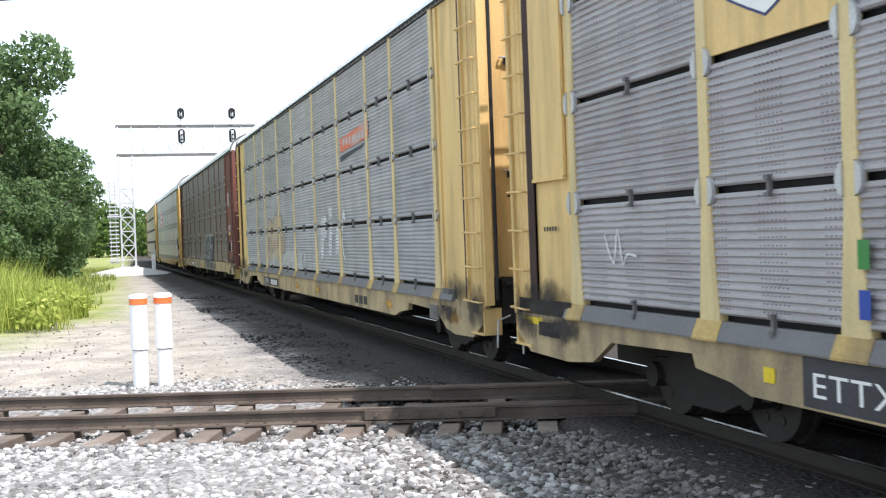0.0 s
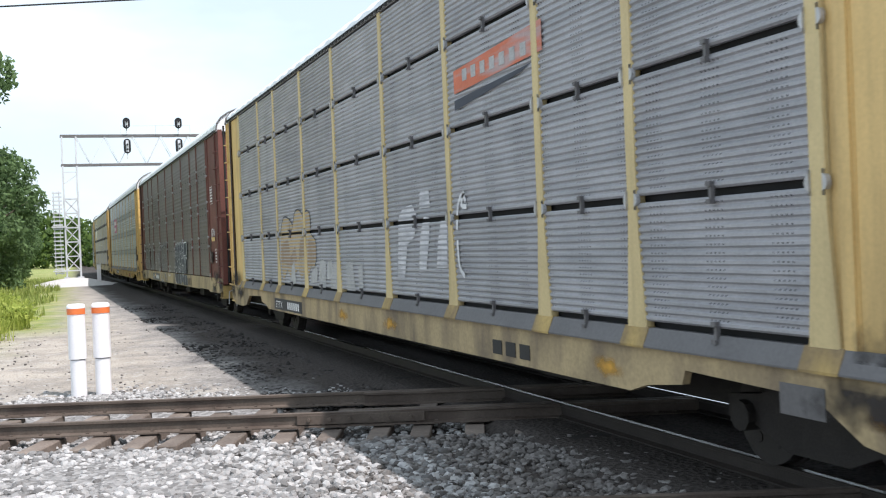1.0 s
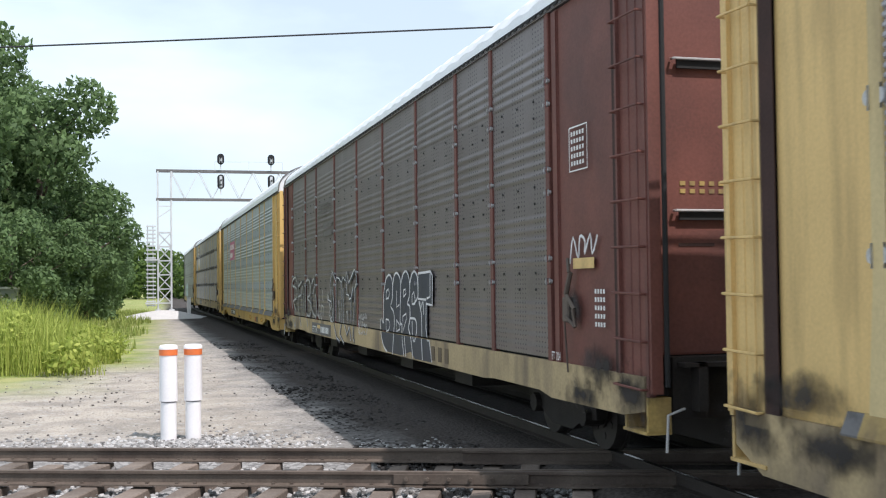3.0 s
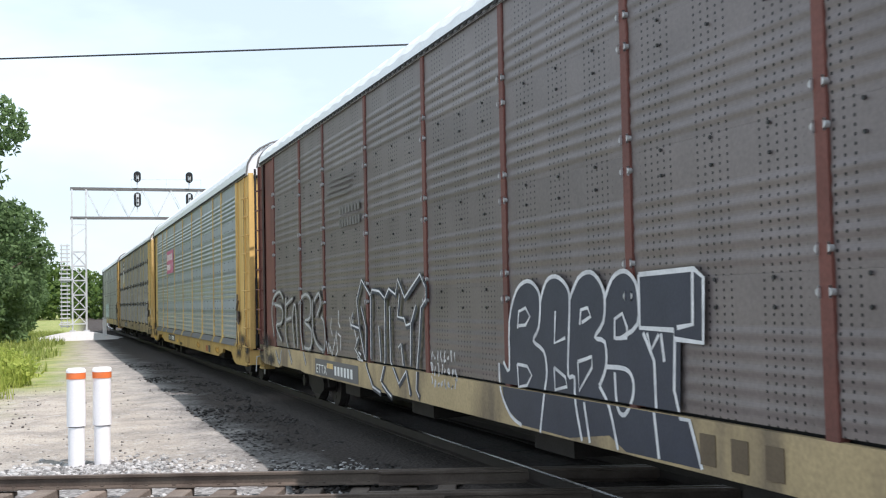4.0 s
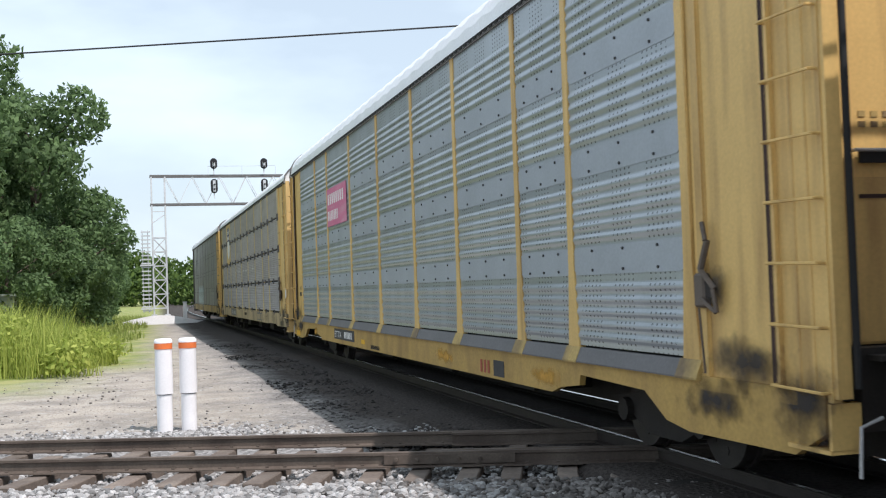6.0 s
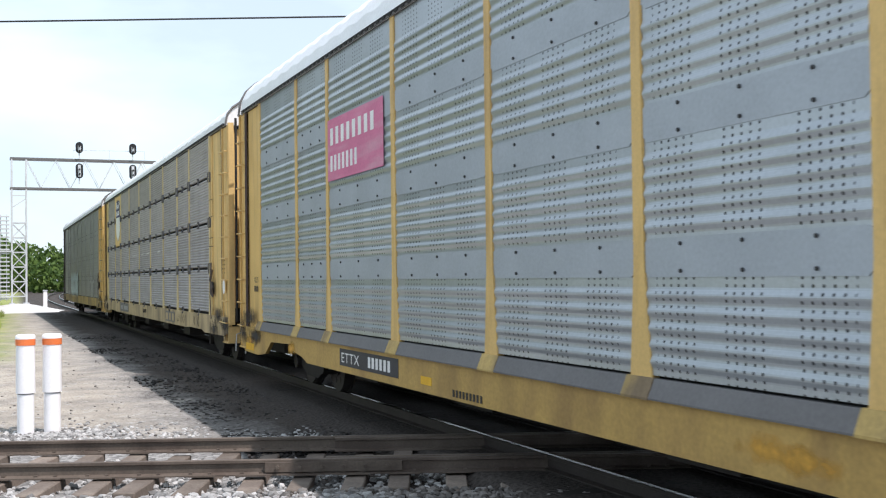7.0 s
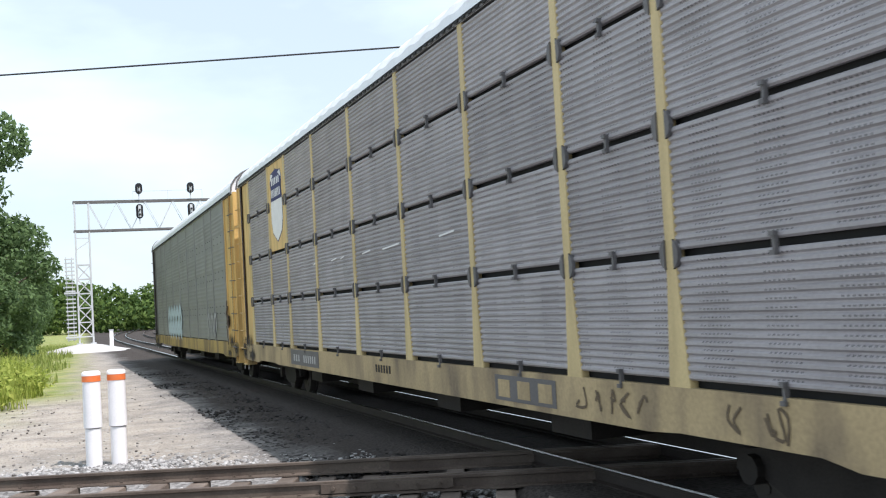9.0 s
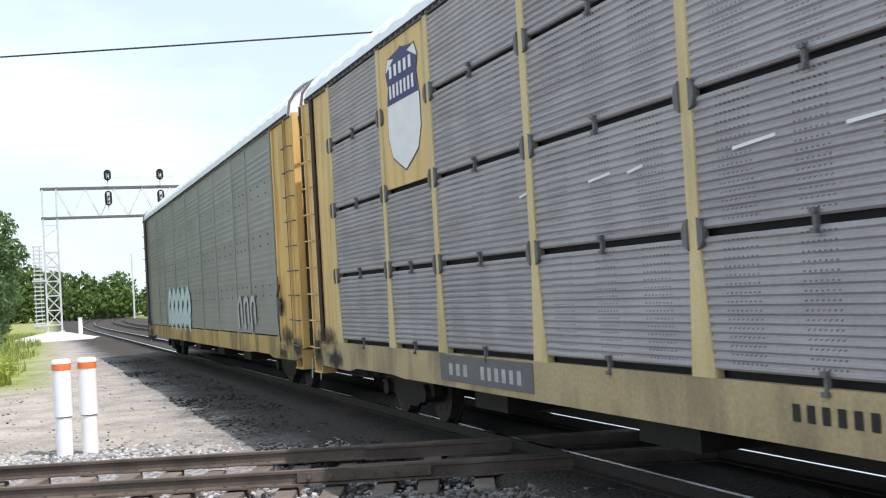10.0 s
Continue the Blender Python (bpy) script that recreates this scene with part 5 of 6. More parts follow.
def car_e():
    car = autorack("grey covered car carrier with yellow posts and a shield", M_GREY, M_POST, M_YELLOW, sill="plain", sign_bay=7, clamps=M_GUARD, big_clamps=True, gap=0.05, rise=0.75, layout="e", front=-14.1, sill_mat=M_SILL_PALE)
    shield_sign(car, 7, "e")
    patch(car, 4.3, 7.0, 0.80, 1.12, M_GUARD)
    glyphs(car, 6.7, 6.0, 0.88, 1.02, 3, M_MARK_GREY, SILLX)
    glyphs(car, 5.7, 4.5, 0.87, 1.02, 6, M_MARK_GREY, SILLX)
    glyphs(car, 0.2, -0.7, 0.90, 1.02, 6, M_TRUCK, SILLX)
    patch(car, -6.62, -4.95, 0.79, 1.08, M_GUARD)
    glyphs(car, -5.05, -6.75, 0.83, 1.03, 3, M_SILL_PALE, SILLX - 0.002, 0.4)
    rnd = random.Random(8)
    spray(car, [[(y + rnd.uniform(-0.12, 0.12), 0.80 + 0.26 * rnd.random()) for _ in range(5)] for y in (-7.2, -7.5, -7.8, -8.1, -8.4, -9.8, -10.2, -10.4)], 0.028, SILLX, M_SILL_DARK, "brown sprayed scrawl", "scrawl")
    ex = -SIDE - 0.03
    for z0, z1 in ((3.45, 3.85), (2.75, 2.95)):
        bm = bmesh.new()
        ribbon(bm, [(-11.85, z0), (-12.35, z0), (-12.35, z1), (-11.85, z1)], 0.015, ex, closed=True, curl=False)
        part("stencil_frame", bm, M_TRUCK, car)
    for k in range(4):
        glyphs(car, -13.55, -13.9, 2.1 + 0.09 * k, 2.14 + 0.09 * k, 5, M_SILL, ex - 0.03)
    bm = bmesh.new()
    blob(bm, [(-13.72 + 0.13 * math.cos(a), 1.82 + 0.17 * math.sin(a)) for a in np.linspace(0, 2 * math.pi, 16)[:-1]], ex)
    bmesh.ops.translate(bm, verts=bm.verts, vec=(-0.03, 0, 0))
    part("round_sticker", bm, M_MARK_W, car)
    spray(car, [[(y, 2.83), (y - d, 2.86)] for y, d in ((0.7, 0.5), (2.9, 0.4), (2.2, 0.25), (-0.5, 0.9), (4.4, 0.2), (-3.2, 0.6))], 0.025, FACE, M_MARK_W, "thin white scratch", "scratch", False)
    return car


def car_f():
    car = autorack("dull silver covered car carrier with warm yellow ends", M_DULL, M_DULL, M_YELLOW_W, fine=False, sill="plain", flare=False, clamps=None, gap=0.001, rise=0.85, rear_mat=M_GUARD, layout="d")
    spray(car, [[(y, 1.25), (y + 0.1, 1.9), (y - 0.4, 2.3), (y - 0.8, 1.8), (y - 0.3, 1.5), (y - 0.8, 1.2)] for y in (6.0, 4.9, 3.8, 2.7, 1.6)], 0.42, FACE - 0.01, M_GRAF_C, "pale cyan sprayed shape")
    spray(car, [[(y, 1.25), (y + 0.1, 1.8), (y - 0.3, 1.95), (y - 0.4, 1.4)] for y in (-7.5, -8.3, -9.1)], 0.16, FACE - 0.01, M_MARK_GREY, "pale grey sprayed scribble")
    return car


CARS = [(car_a(), -0.62), (car_b(), 27.02), (car_c(), 55.90), (car_d(), 84.62), (car_e(), 113.40), (car_f(), 141.59)]


# ---- things by the line ----
def bollard(x, y):
    t = thing("bollard", "white plastic bollard with an orange band", "bollard", "pair of bollards by the crossing", at=pose(x, y, -0.23))
    def lathe(prof, name, material, label=""):
        k, verts, faces = 20, [], []
        for r, z in prof:
            verts += [(r * math.cos(2 * math.pi * i / k), r * math.sin(2 * math.pi * i / k), z) for i in range(k)]
        for j in range(len(prof) - 1):
            for i in range(k):
                faces.append((j * k + i, j * k + (i + 1) % k, (j + 1) * k + (i + 1) % k, (j + 1) * k + i))
        top = len(verts)
        verts += verts[-k:] + verts[:k]
        faces += [tuple(range(top, top + k)), tuple(range(top + k, top + 2 * k))[::-1]]
        me = raw(name, verts, faces, material)
        me.polygons.foreach_set("use_smooth", [len(p.vertices) == 4 for p in me.polygons])
        placed(name, me, t, label=label)
    lathe([(0.118, 0.0), (0.118, 0.585)], "lower_sleeve", M_WHITE)
    lathe([(0.110, 0.585), (0.110, 0.60)], "joint_groove", M_GUARD)
    lathe([(0.135, 0.60), (0.130, 1.29)], "upper_sleeve", M_WHITE)
    lathe([(0.137, 1.29), (0.137, 1.38)], "band", M_ORANGE, "orange reflective band")
    lathe([(0.139, 1.38), (0.139, 1.42), (0.115, 1.445), (0.05, 1.45)], "cap", M_WHITE)


def beam_between(bm, a, c, w):
    """A square bar from a to c."""
    a, c = Vector(a), Vector(c)
    m = Matrix.Translation((a + c) / 2) @ (c - a).to_track_quat("Z", "Y").to_matrix().to_4x4() @ Matrix.Diagonal((w, w, (c - a).length, 1))
    bmesh.ops.create_cube(bm, size=1.0, matrix=m)


def signal_gantry():
    t = thing("signal_gantry", "tall galvanised lattice signal gantry over the tracks", "signal gantry", at=pose(0, 88, 0))
    legs = [(1.72, -0.5), (2.72, -0.5), (1.72, 0.5), (2.72, 0.5)]
    for x, y in legs:
        bm = bmesh.new()
        beam_between(bm, (x, y, 0.3), (x, y, 11.05), 0.11)
        box(bm, x - 0.2, x + 0.2, y - 0.2, y + 0.2, 0.15, 0.42)
        part("leg", bm, M_GALV, t)
    zs = np.linspace(0.9, 6.3, 6)
    for i, z in enumerate(zs):
        for a, c in ((0, 1), (2, 3), (0, 2), (1, 3)):
            bm = bmesh.new()
            beam_between(bm, (*legs[a], z), (*legs[c], z), 0.08)
            part("strut", bm, M_GALV, t)
            if i < len(zs) - 1:
                bm = bmesh.new()
                beam_between(bm, (*legs[a], z), (*legs[c], zs[i + 1]), 0.06)
                beam_between(bm, (*legs[c], z), (*legs[a], zs[i + 1]), 0.06)
                part("cross_brace", bm, M_GALV, t)
    for z in (7.4, 8.3):
        bm = bmesh.new()
        beam_between(bm, (1.72, -0.5, z), (2.72, -0.5, z + (0.7 if z < 8 else 0)), 0.06)
        part("strut", bm, M_GALV, t)
    for z, m in ((8.85, M_GUARD), (11.05, M_GUARD)):
        for y in (-0.5, 0.5):
            bm = bmesh.new()
            box(bm, 1.6, 12.1, y - 0.06, y + 0.06, z - 0.07, z + 0.07)
            part("chord", bm, m, t, "dark edged lattice chord")
    for i in range(9):
        x0, x1 = 2.72 + i * 1.04, 2.72 + (i + 1) * 1.04
        for y in (-0.5, 0.5):
            bm = bmesh.new()
            beam_between(bm, (x0, y, 8.9 if i % 2 else 11.0), (x1, y, 11.0 if i % 2 else 8.9), 0.045)
            part("web_brace", bm, M_GALV, t)
    bm = bmesh.new()
    beam_between(bm, (12.05, -0.5, 8.85), (12.05, -0.5, 11.05), 0.08)
    part("strut", bm, M_GALV, t)
    # walkway rail
    bm = bmesh.new()
    beam_between(bm, (6.0, -0.6, 11.75), (11.2, -0.6, 11.8), 0.03)
    for x in (6.0, 8.6, 11.2):
        beam_between(bm, (x, -0.6, 11.05), (x, -0.6, 11.8), 0.03)
    part("hand_rail", bm, M_GALV, t)
    # ladder with its cage
    for x in (0.95, 1.35):
        bm = bmesh.new()
        beam_between(bm, (x, -0.5, 0.6), (x, -0.5, 6.9), 0.06)
        part("ladder_stile", bm, M_GALV, t)
    for z in np.arange(0.75, 6.9, 0.3):
        bm = bmesh.new()
        box(bm, 0.85, 1.55, -0.66, -0.5, z - 0.05, z + 0.05)
        part("ladder_rung", bm, M_GALV, t)
    for z in (0.9, 4.2):
        bm = bmesh.new()
        box(bm, 0.75, 1.75, -0.75, -0.4, z - 0.06, z + 0.06)
        part("ladder_bracket", bm, M_GALV, t)
    for cx in (6.43, 10.3):
        for z, tall in ((11.95, 0.42), (10.2, 0.56)):
            ring = [(0.27 * math.cos(a), (tall - 0.27 if math.sin(a) > 0 else 0.27 - tall) + 0.27 * math.sin(a)) for a in np.linspace(0, 2 * math.pi, 24, endpoint=False)]
            bm = bmesh.new()
            prism(bm, ring, "y", -0.04, 0.04)
            h = part("signal_head", bm, M_BLACK, t, "black oval signal head", m=pose(cx, -0.75, z))
            bm = bmesh.new()
            box(bm, -0.10, 0.10, -0.10, -0.04, 0.12 - tall, tall - (0.30 if z > 11 else 0.12))
            part("lamp_column", bm, M_GALV, h)
            for dz in (-0.25, 0.1):
                bm = bmesh.new()
                rod(bm, (0, -0.30, dz), (0, -0.08, dz), 0.07, 12)
                part("hood", bm, M_BLACK, h)
            bm = bmesh.new()
            beam_between(bm, (0, 0.1, -tall - 0.4), (0, 0.1, tall), 0.09)
            beam_between(bm, (0, 0.05, 0), (0, 0.30, 0), 0.08)
            part("mast", bm, M_GALV, h)


def mound():
    verts, faces, k = [], [], 36
    for j in range(8):
        r = j / 7
        for i in range(k):
            a = 2 * math.pi * i / k
            wob = 1 + 0.15 * noise.noise((math.cos(a) * 1.5, math.sin(a) * 1.5, 0))
            verts.append((2.2 + 4.4 * r * wob * math.cos(a), 87.6 + 5.0 * r * wob * math.sin(a), -0.25 + 0.62 * (math.cos(math.pi * r) + 1) / 2 + 0.03 * noise.noise((i, j, 3.0))))
    for j in range(7):
        for i in range(k):
            faces.append((j * k + i, j * k + (i + 1) % k, (j + 1) * k + (i + 1) % k, (j + 1) * k + i))
    me = raw("gravel_mound", verts, faces, M_STONE)
    tagged(placed("gravel_mound", me), "low pale gravel mound under the gantry", "gravel mound", kind="structure")
    t = thing("marker_post", "short white marker post beside the gantry", "marker post", at=pose(3.95, 86.5, 0.0))
    bm = bmesh.new()
    box(bm, -0.14, 0.14, -0.14, 0.14, -0.1, 1.25)
    bmesh.ops.bevel(bm, geom=list(bm.edges), offset=0.03, segments=2, affect="EDGES")
    part("shaft", bm, M_WHITE, t)
    bm = bmesh.new()
    box(bm, -0.16, 0.16, -0.16, 0.16, 1.25, 1.35)
    part("cap", bm, M_GALV, t)


def utility_pole():
    t = thing("utility_pole", "weathered wooden utility pole with a metal mast", "utility pole", at=pose(-6.6, 45, -0.3))
    bm = bmesh.new()
    bmesh.ops.create_cone(bm, cap_ends=True, segments=14, radius1=0.24, radius2=0.17, depth=10.2, matrix=Matrix.Translation((0, 0, 5.1)))
    part("pole", bm, M_POLE, t, smooth=False)
    bm = bmesh.new()
    rod(bm, (0.05, 0, 10.0), (0.05, 0, 15.5), 0.06, 10)
    part("mast", bm, M_GALV, t)
    bm = bmesh.new()
    rod(bm, (0.27, -0.2, 0.0), (0.27, -0.2, 6.2), 0.07, 10)
    part("cable_guard", bm, M_WHITE, t, "white cable guard pipe")
    for z, w in ((11.3, 0.9), (12.0, 1.0), (12.6, 0.9)):
        bm = bmesh.new()
        box(bm, -0.35, w, -0.04, 0.04, z - 0.04, z + 0.04)
        part("cross_arm", bm, M_GALV, t)
    for x in (0.45, 0.9):
        bm = bmesh.new()
        rod(bm, (x, 0, 11.2), (x, 0, 12.9), 0.05, 8)
        part("insulator", bm, M_GALV, t)


def wire(name, a, c, sag, r):
    cu = bpy.data.curves.new(name, "CURVE")
    cu.dimensions, cu.bevel_depth, cu.bevel_resolution = "3D", r, 1
    sp = cu.splines.new("POLY")
    sp.points.add(24)
    for i, p in enumerate(sp.points):
        f = i / 24
        q = Vector(a).lerp(Vector(c), f)
        p.co = (q.x, q.y, q.z - sag * 4 * f * (1 - f), 1)
    cu.materials.append(M_WIRE)
    me = bpy.data.meshes.new_from_object(new(name + "_line", cu))
    bpy.data.objects.remove(bpy.data.objects[name + "_line"])
    return tagged(placed(name, me), "thin black overhead cable", "cable")


def cabinet():
    t = thing("equipment_cabinet", "grey green metal cabinet half hidden in weeds", "cabinet", at=pose(-6.7, 60, -0.25))
    bm = bmesh.new()
    box(bm, -1.1, 1.1, -0.6, 0.6, 0, 2.35)
    bmesh.ops.bevel(bm, geom=list(bm.edges), offset=0.03, segments=1, affect="EDGES")
    part("body", bm, M_BOX, t)
    bm = bmesh.new()
    box(bm, -1.2, 1.2, -0.7, 0.7, 2.35, 2.47)
    part("roof", bm, M_GALV, t)
    for x in (-0.55, 0.55):
        bm = bmesh.new()
        box(bm, x - 0.5, x + 0.5, -0.63, -0.6, 0.15, 2.2)
        part("door", bm, M_BOX, t)
    m = thing("marker_stake", "small white marker stake in tall weeds", "marker stake", at=pose(-3.35, 30.2, -0.25))
    bm = bmesh.new()
    box(bm, -0.06, 0.06, -0.02, 0.02, 0, 1.45)
    part("stake", bm, M_WHITE, m)
    s = thing("concrete_slab", "pale concrete slab at the edge of the weeds", "slab", at=pose(-5.1, 29.6, -0.22))
    bm = bmesh.new()
    box(bm, -0.9, 0.7, -0.5, 0.5, -0.05, 0.12)
    bmesh.ops.bevel(bm, geom=list(bm.edges), offset=0.03, segments=1, affect="EDGES")
    part("slab", bm, M_WHITE, s)


# ---- plants ----
def leaf_cloud(lobes, per_area, size, rnd, name, material):
    """Small bent leaf sprays spread through and over a set of lobes."""
    verts, faces = [], []
    for c, r in lobes:
        n = int(per_area * (r[0] * r[1] + r[1] * r[2] + r[0] * r[2]) * 1.4)
        d = rnd.normal(size=(n, 3))
        d /= np.linalg.norm(d, axis=1)[:, None]
        rad = 0.55 + 0.5 * rnd.random(n) ** 0.6
        bumpy = np.array([1 + 0.28 * noise.noise((*(v * 2.3 + np.array(c)),)) for v in d])
        pts = np.array(c) + d * np.array(r) * (rad * bumpy)[:, None]
        for p, q in zip(pts, d):
            if p[2] < 0.2:
                continue
            a = rnd.normal(size=3)
            u = np.cross(q + 0.9 * a, rnd.normal(size=3))
            u /= np.linalg.norm(u) + 1e-9
            w = np.cross(u, q + 0.6 * a)
            w /= np.linalg.norm(w) + 1e-9
            s = size * rnd.uniform(0.6, 1.4)
            k = len(verts)
            verts += [p - u * s * 0.5, p + w * s * 0.32 - u * 0.05 * s, p + u * s * 0.55 + q * s * 0.1, p - w * s * 0.3, ]
            faces.append((k, k + 1, k + 2, k + 3))
    return raw(name, verts, faces, material)


def tree(height, spread, seed, leaf, dens, size, low=0.15):
    rnd = np.random.RandomState(seed)
    t = thing("tree", "full green broadleaf tree in summer leaf", "tree", "trees along the line")
    bm = bmesh.new()
    bmesh.ops.create_cone(bm, cap_ends=True, segments=10, radius1=height * 0.022, radius2=height * 0.009, depth=height * 0.75, matrix=Matrix.Translation((0, 0, height * 0.37)))
    lobes = []
    for i in range(13):
        f = low + (0.92 - low) * (i + 0.5) / 13
        a = i * 2.4 + rnd.uniform(-0.4, 0.4)
        reach = spread * math.sin(math.pi * min(1, 0.16 + 0.8 * (1 - f) ** 0.75)) * rnd.uniform(0.45, 0.75)
        c = (reach * math.cos(a), reach * math.sin(a), height * f)
        r = spread * rnd.uniform(0.30, 0.48)
        lobes.append((c, (r, r, r * rnd.uniform(0.7, 1.0))))
        base = Vector((0, 0, height * max(0.12, f - 0.16)))
        tip = Vector(c)
        m = Matrix.Translation((base + tip) / 2) @ (tip - base).to_track_quat("Z", "Y").to_matrix().to_4x4()
        bmesh.ops.create_cone(bm, cap_ends=True, segments=6, radius1=height * 0.007, radius2=height * 0.002, depth=(tip - base).length, matrix=m)
    part("trunk", bm, M_BARK, t, "brown trunk with spreading limbs")
    placed("crown", leaf_cloud(lobes, dens, size, rnd, "crown", leaf), t, label="leafy uneven green crown")
    return t


def plants():
    rnd = random.Random(5)
    kinds = [tree(15.0, 4.6, 1, M_LEAF, 100, 0.31, 0.08), tree(13.0, 4.2, 2, M_LEAF, 100, 0.31, 0.06), tree(8.5, 3.2, 3, M_LEAF, 110, 0.29, 0.05)]
    # places of the trees: kind, x, y, size
    spots = [(0, -13.8, 62, 1.08), (0, -10.3, 63, 1.12), (1, -5.4, 70, 1.17), (1, -8.5, 72, 1.25), (2, -3.2, 79, 1.15), (2, -3.3, 86, 1.02), (2, -2.9, 97, 0.9), (2, -2.6, 112, 0.8),
             (2, -6.0, 60, 0.85), (2, -8.6, 57, 0.9), (2, -4.6, 70, 0.95), (1, -14.5, 64, 1.25), (0, -17.5, 66, 1.1), (0, -10.5, 80, 1.1), (1, -6.8, 86, 1.0), (1, -5.6, 100, 0.85),
             (0, -22.5, 68, 1.15), (1, -28, 66, 1.1), (2, -11.8, 57, 0.9), (2, -2.8, 130, 0.8), (2, -5.0, 64, 0.8), (2, -3.2, 150, 0.9)]
    done = set()
    for k, x, y, s in spots:
        m = Matrix.Translation((x, y, -0.35)) @ Matrix.Rotation(rnd.uniform(0, 6.28), 4, "Z") @ Matrix.Diagonal((s, s, s * rnd.uniform(0.95, 1.05), 1))
        if k not in done:
            kinds[k].matrix_basis = m
            kinds[k]["base_scale"] = s
            done.add(k)
        else:
            o = copy_thing(kinds[k], Matrix.Identity(4))
            o.matrix_basis = m
    # far woods
    far = np.random.RandomState(9)
    lobes = []
    for x in np.arange(-30, 230, 3.2):
        y = 205 + 55 * far.rand() + max(0, x - 20) * 0.25
        h = 10.6 - max(0.0, x - 8) * 0.33 if x < 24 else 5.4
        h = max(4.0, h) + far.uniform(-1.2, 1.4)
        r = far.uniform(2.2, 3.8)
        lobes.append(((x, y, h - r * 0.7), (r, r, r)))
        lobes.append(((x + far.uniform(-2, 2), y - 6, h * 0.35), (r * 1.2, r, h * 0.4)))
    me = leaf_cloud(lobes, 16, 0.9, far, "far_woods", M_LEAF_FAR)
    tagged(placed("far_woods", me, m=pose(0, 0, -0.3)), "line of distant green woods and scrub", "woods", kind="stuff")


def blades(name, count, where, height, width, material, label, seed):
    r = np.random.RandomState(seed)
    verts, faces = [], []
    for _ in range(count):
        x, y, h = where(r)
        h *= height * r.uniform(0.55, 1.15)
        a, lean = r.uniform(0, 6.28), r.uniform(0.1, 0.75)
        dx, dy = math.cos(a), math.sin(a)
        w = width * r.uniform(0.6, 1.4)
        k = len(verts)
        bx, by = -dy * w, dx * w
        verts += [(x - bx, y - by, -0.3), (x + bx, y + by, -0.3),
                  (x + dx * h * lean * 0.4 + bx * 0.8, y + dy * h * lean * 0.4 + by * 0.8, h * 0.6 - 0.25), (x + dx * h * lean * 0.4 - bx * 0.8, y + dy * h * lean * 0.4 - by * 0.8, h * 0.6 - 0.25),
                  (x + dx * h * lean, y + dy * h * lean, h - 0.25)]
        faces += [(k, k + 1, k + 2, k + 3), (k + 3, k + 2, k + 4)]
    tagged(placed(name, raw(name, verts, faces, material)), label, "grass", kind="stuff")


def weed_place(r):
    while True:
        x, y = r.uniform(-16, -0.4), r.uniform(31, 44)
        edge = -0.9 + 0.7 * math.sin(y * 0.9) - 0.02 * (y - 31)
        if x < edge and y > 31 + 0.8 * math.sin(x * 1.3):
            h = 0.45 + 0.75 * min(1, (edge - x) / 2.2) + 0.25 * noise.noise((x * 0.7, y * 0.7, 0))
            return x, y, h


def weed_bushes():
    """Leafy weeds between the taller stalks."""
    r = np.random.RandomState(12)
    lobes = []
    for _ in range(150):
        x, y, h = weed_place(r)
        h = max(0.5, h * 1.35) * r.uniform(0.7, 1.0)
        lobes.append(((x, y, h * 0.45), (r.uniform(0.5, 0.9), r.uniform(0.5, 0.9), h * 0.6)))
    me = leaf_cloud(lobes, 130, 0.17, r, "leafy_weeds", M_WEED)
    tagged(placed("leafy_weeds", me, m=pose(0, 0, -0.25)), "dense leafy yellow green weeds", "weeds", kind="stuff")


def grass_place(r):
    y = r.uniform(43, 110)
    x = r.uniform(-16, -0.2 + 0.02 * (y - 43) + 0.6 * math.sin(y * 0.35))
    return x, y, 0.4 + 0.6 * r.rand()


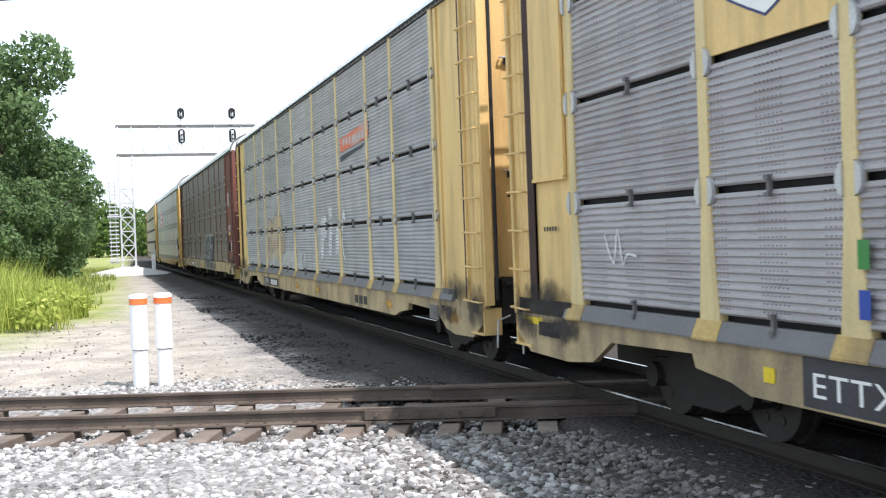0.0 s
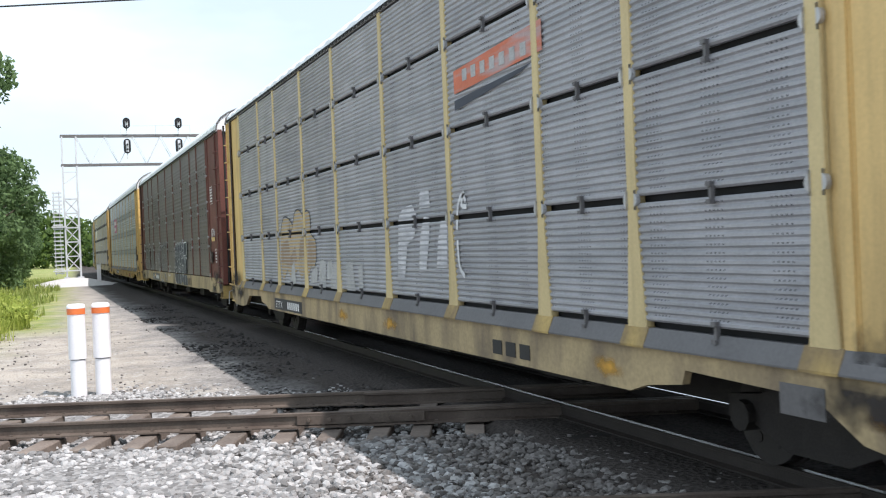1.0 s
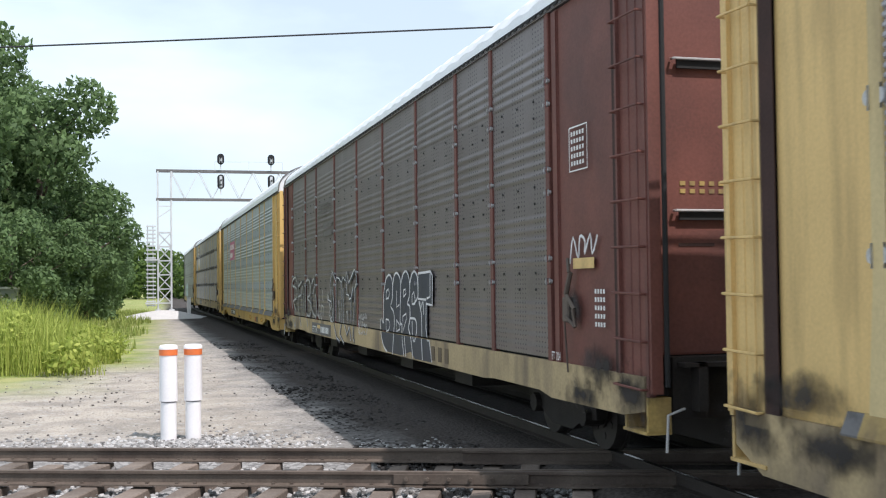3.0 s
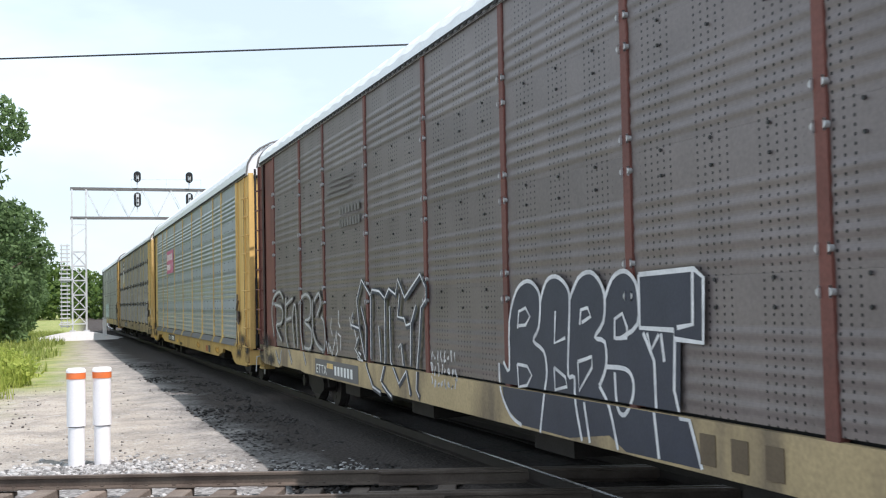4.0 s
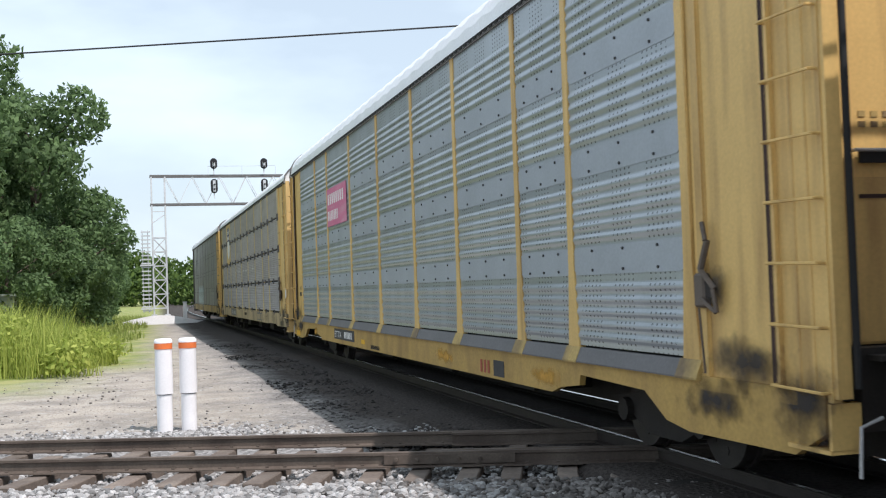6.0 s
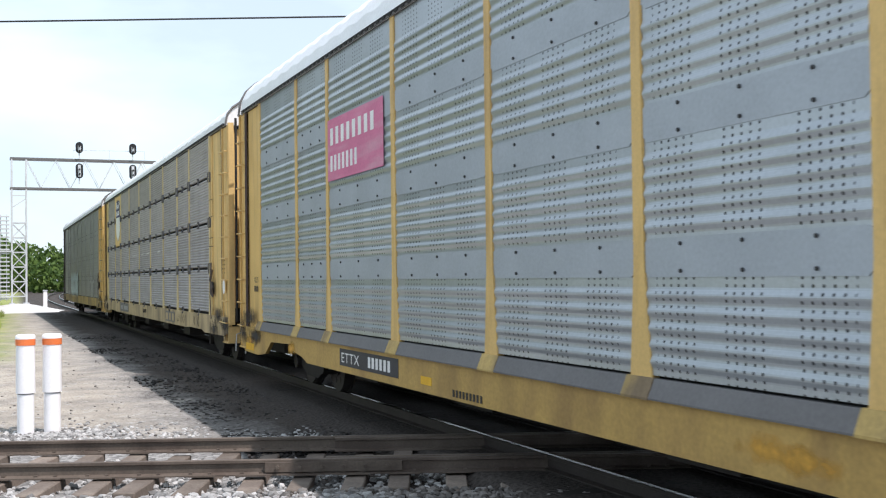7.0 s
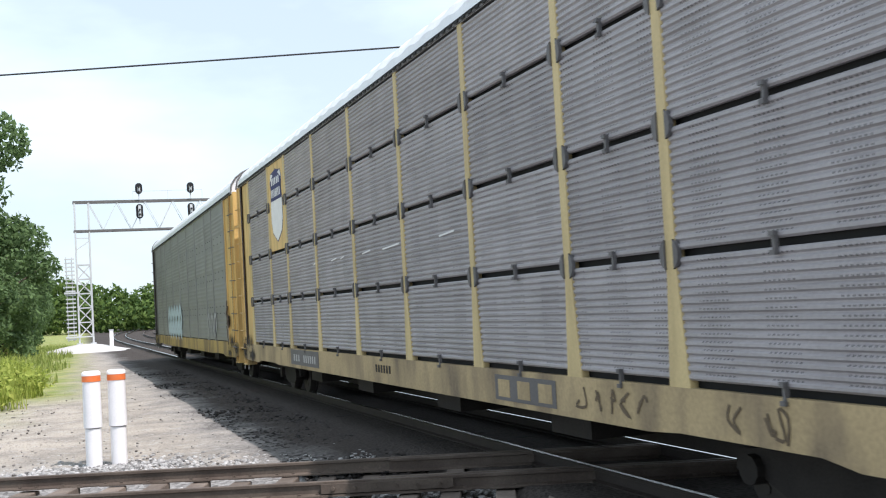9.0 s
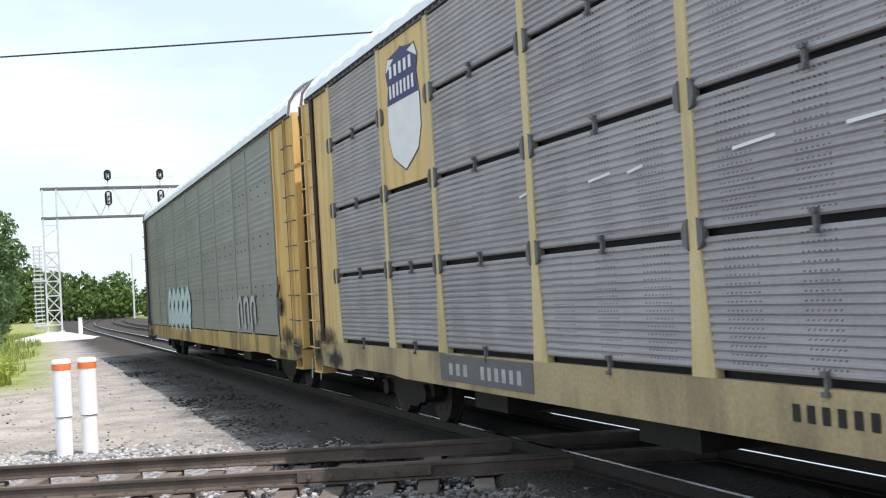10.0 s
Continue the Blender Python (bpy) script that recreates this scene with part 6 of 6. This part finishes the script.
def stones():
    """Loose ballast, each stone a small faceted lump."""
    r = np.random.RandomState(4)
    t = (1 + 5 ** 0.5) / 2
    ico = np.array([(-1, t, 0), (1, t, 0), (-1, -t, 0), (1, -t, 0), (0, -1, t), (0, 1, t), (0, -1, -t), (0, 1, -t), (t, 0, -1), (t, 0, 1), (-t, 0, -1), (-t, 0, 1)]) / 1.9
    tri = np.array([(0, 11, 5), (0, 5, 1), (0, 1, 7), (0, 7, 10), (0, 10, 11), (1, 5, 9), (5, 11, 4), (11, 10, 2), (10, 7, 6), (7, 1, 8), (3, 9, 4), (3, 4, 2), (3, 2, 6), (3, 6, 8), (3, 8, 9), (4, 9, 5), (2, 4, 11), (6, 2, 10), (8, 6, 7), (9, 8, 1)])

    def heap(name, count, where, size, label, material=None):
        material = material or M_BALLAST
        vs, fs = [], []
        for i in range(count):
            x, y, z = where()
            s = size * r.uniform(0.55, 1.35)
            v = ico * (s * np.array([r.uniform(0.7, 1.2), r.uniform(0.7, 1.2), r.uniform(0.5, 0.85)])) * r.uniform(0.75, 1.2, (12, 1))
            a = r.uniform(0, 6.28)
            c, sn = math.cos(a), math.sin(a)
            vs.append(np.stack([v[:, 0] * c - v[:, 1] * sn + x, v[:, 0] * sn + v[:, 1] * c + y, v[:, 2] + z], 1))
            fs.append(tri + 12 * i)
        me = raw(name, np.concatenate(vs), np.concatenate(fs), material)
        tagged(placed(name, me), label, "ballast", kind="stuff")

    def between():
        x = min(r.uniform(-5, 3.4), 3.4) + abs(r.normal(0, 0.35))
        y = r.uniform(7.4, 12.55) - 0.38 * x
        return x, y, -0.225 + r.uniform(-0.02, 0.03)

    # stones on the train's shadow side, laid in a darker copy of the ballast
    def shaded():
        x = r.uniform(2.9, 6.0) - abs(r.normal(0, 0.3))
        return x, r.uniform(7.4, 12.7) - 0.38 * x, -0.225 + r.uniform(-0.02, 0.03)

    def under():
        x = r.uniform(-3, 8)
        return x, 14.4 - 0.38 * x + r.uniform(-1.7, 0.95), -0.30 + r.uniform(-0.02, 0.03)

    def base():
        a, d = r.uniform(0, 6.28), abs(r.normal(0, 0.55))
        return 0.75 + 1.5 * d * math.cos(a), 17.2 + d * math.sin(a), -0.22

    def verge():
        x = r.uniform(-3.5, 4.5)
        return x, 16.2 - 0.38 * x + abs(r.normal(0, 0.9)), -0.225

    def dirt():
        return r.uniform(-7, 3.2), 16.5 + r.uniform(0, 1) ** 1.5 * 22, -0.215

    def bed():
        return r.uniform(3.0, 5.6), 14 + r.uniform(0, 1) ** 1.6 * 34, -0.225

    heap("ballast", 16500, between, 0.045, "loose pale grey crushed ballast between the tracks")
    heap("ballast", 5500, shaded, 0.042, "ballast close to the main line in a shade-dark colour", M_SHADE_DEBRIS)
    heap("ballast", 3500, under, 0.04, "crushed ballast between crossing ties")
    heap("loose_debris", 1100, dirt, 0.024, "small dark stones strewn over the dirt", M_SHADE_DEBRIS)
    heap("ballast", 900, base, 0.04, "white stones heaped round the bollards")
    heap("ballast", 1500, verge, 0.034, "scattered stones beside the crossing track")
    heap("ballast", 4000, bed, 0.04, "grey ballast shoulder of the main line in a shade-dark colour", M_SHADE_STONE)


M_BALLAST = leaf_mat("crushed_stone", (0.20, 0.195, 0.19), (0.76, 0.75, 0.74))
# darker stone copies: train shadow in the colour; the first serves debris too
M_SHADE_DEBRIS = leaf_mat("shade_and_debris_stone", (0.11, 0.10, 0.092), (0.40, 0.375, 0.355))
M_SHADE_STONE = leaf_mat("shade_dark_stone", (0.035, 0.032, 0.03), (0.12, 0.11, 0.105))

for bx in (0.51, 0.875):
    bollard(bx, 17.6)
signal_gantry()
mound()
utility_pole()
wire("cable", (-60, 64.7, 11.1), (70, 10.1, 11.1), 0.6, 0.03)
cabinet()
far_mast = thing("radio_mast", "thin distant pale mast above the woods", "mast", at=pose(18.6, 205, -0.3))
_bm = bmesh.new()
rod(_bm, (0, 0, 0), (0, 0, 11.5), 0.16, 6)
part("shaft", _bm, M_GALV, far_mast)
plants()
weed_bushes()
blades("tall_weeds", 16000, weed_place, 1.6, 0.012, M_WEED, "tall yellow green weeds beside the clearing", 2)
blades("short_grass", 16000, grass_place, 0.55, 0.03, M_GRASS, "patchy short grass under the trees", 3)
stones()


# ---- movement ----
def train_y(start, t):
    return start - 10.561 * t - 0.0164 * t * t


def motions():
    for car, start in CARS:
        rows = []
        for i in range(21):
            t = i * 0.5
            y = train_y(start, t)
            a, c = y - 10.0, y + 10.0
            turn = math.degrees(math.atan2(bend(c) - bend(a), 20.0))
            rows.append((t, pose(TRACK_X + (bend(a) + bend(c)) / 2, y, 0, 0, 0, -turn)))
        walk(car, rows)
        for w in [o for o in car.children if o.name.startswith("wheelset")]:
            x, y, z = w.location
            spin = [(k / 30, pose(x, y, z, math.degrees((train_y(0, k / 30)) / 0.42) * -1)) for k in range(0, 301)]
            walk(w, spin)


motions()
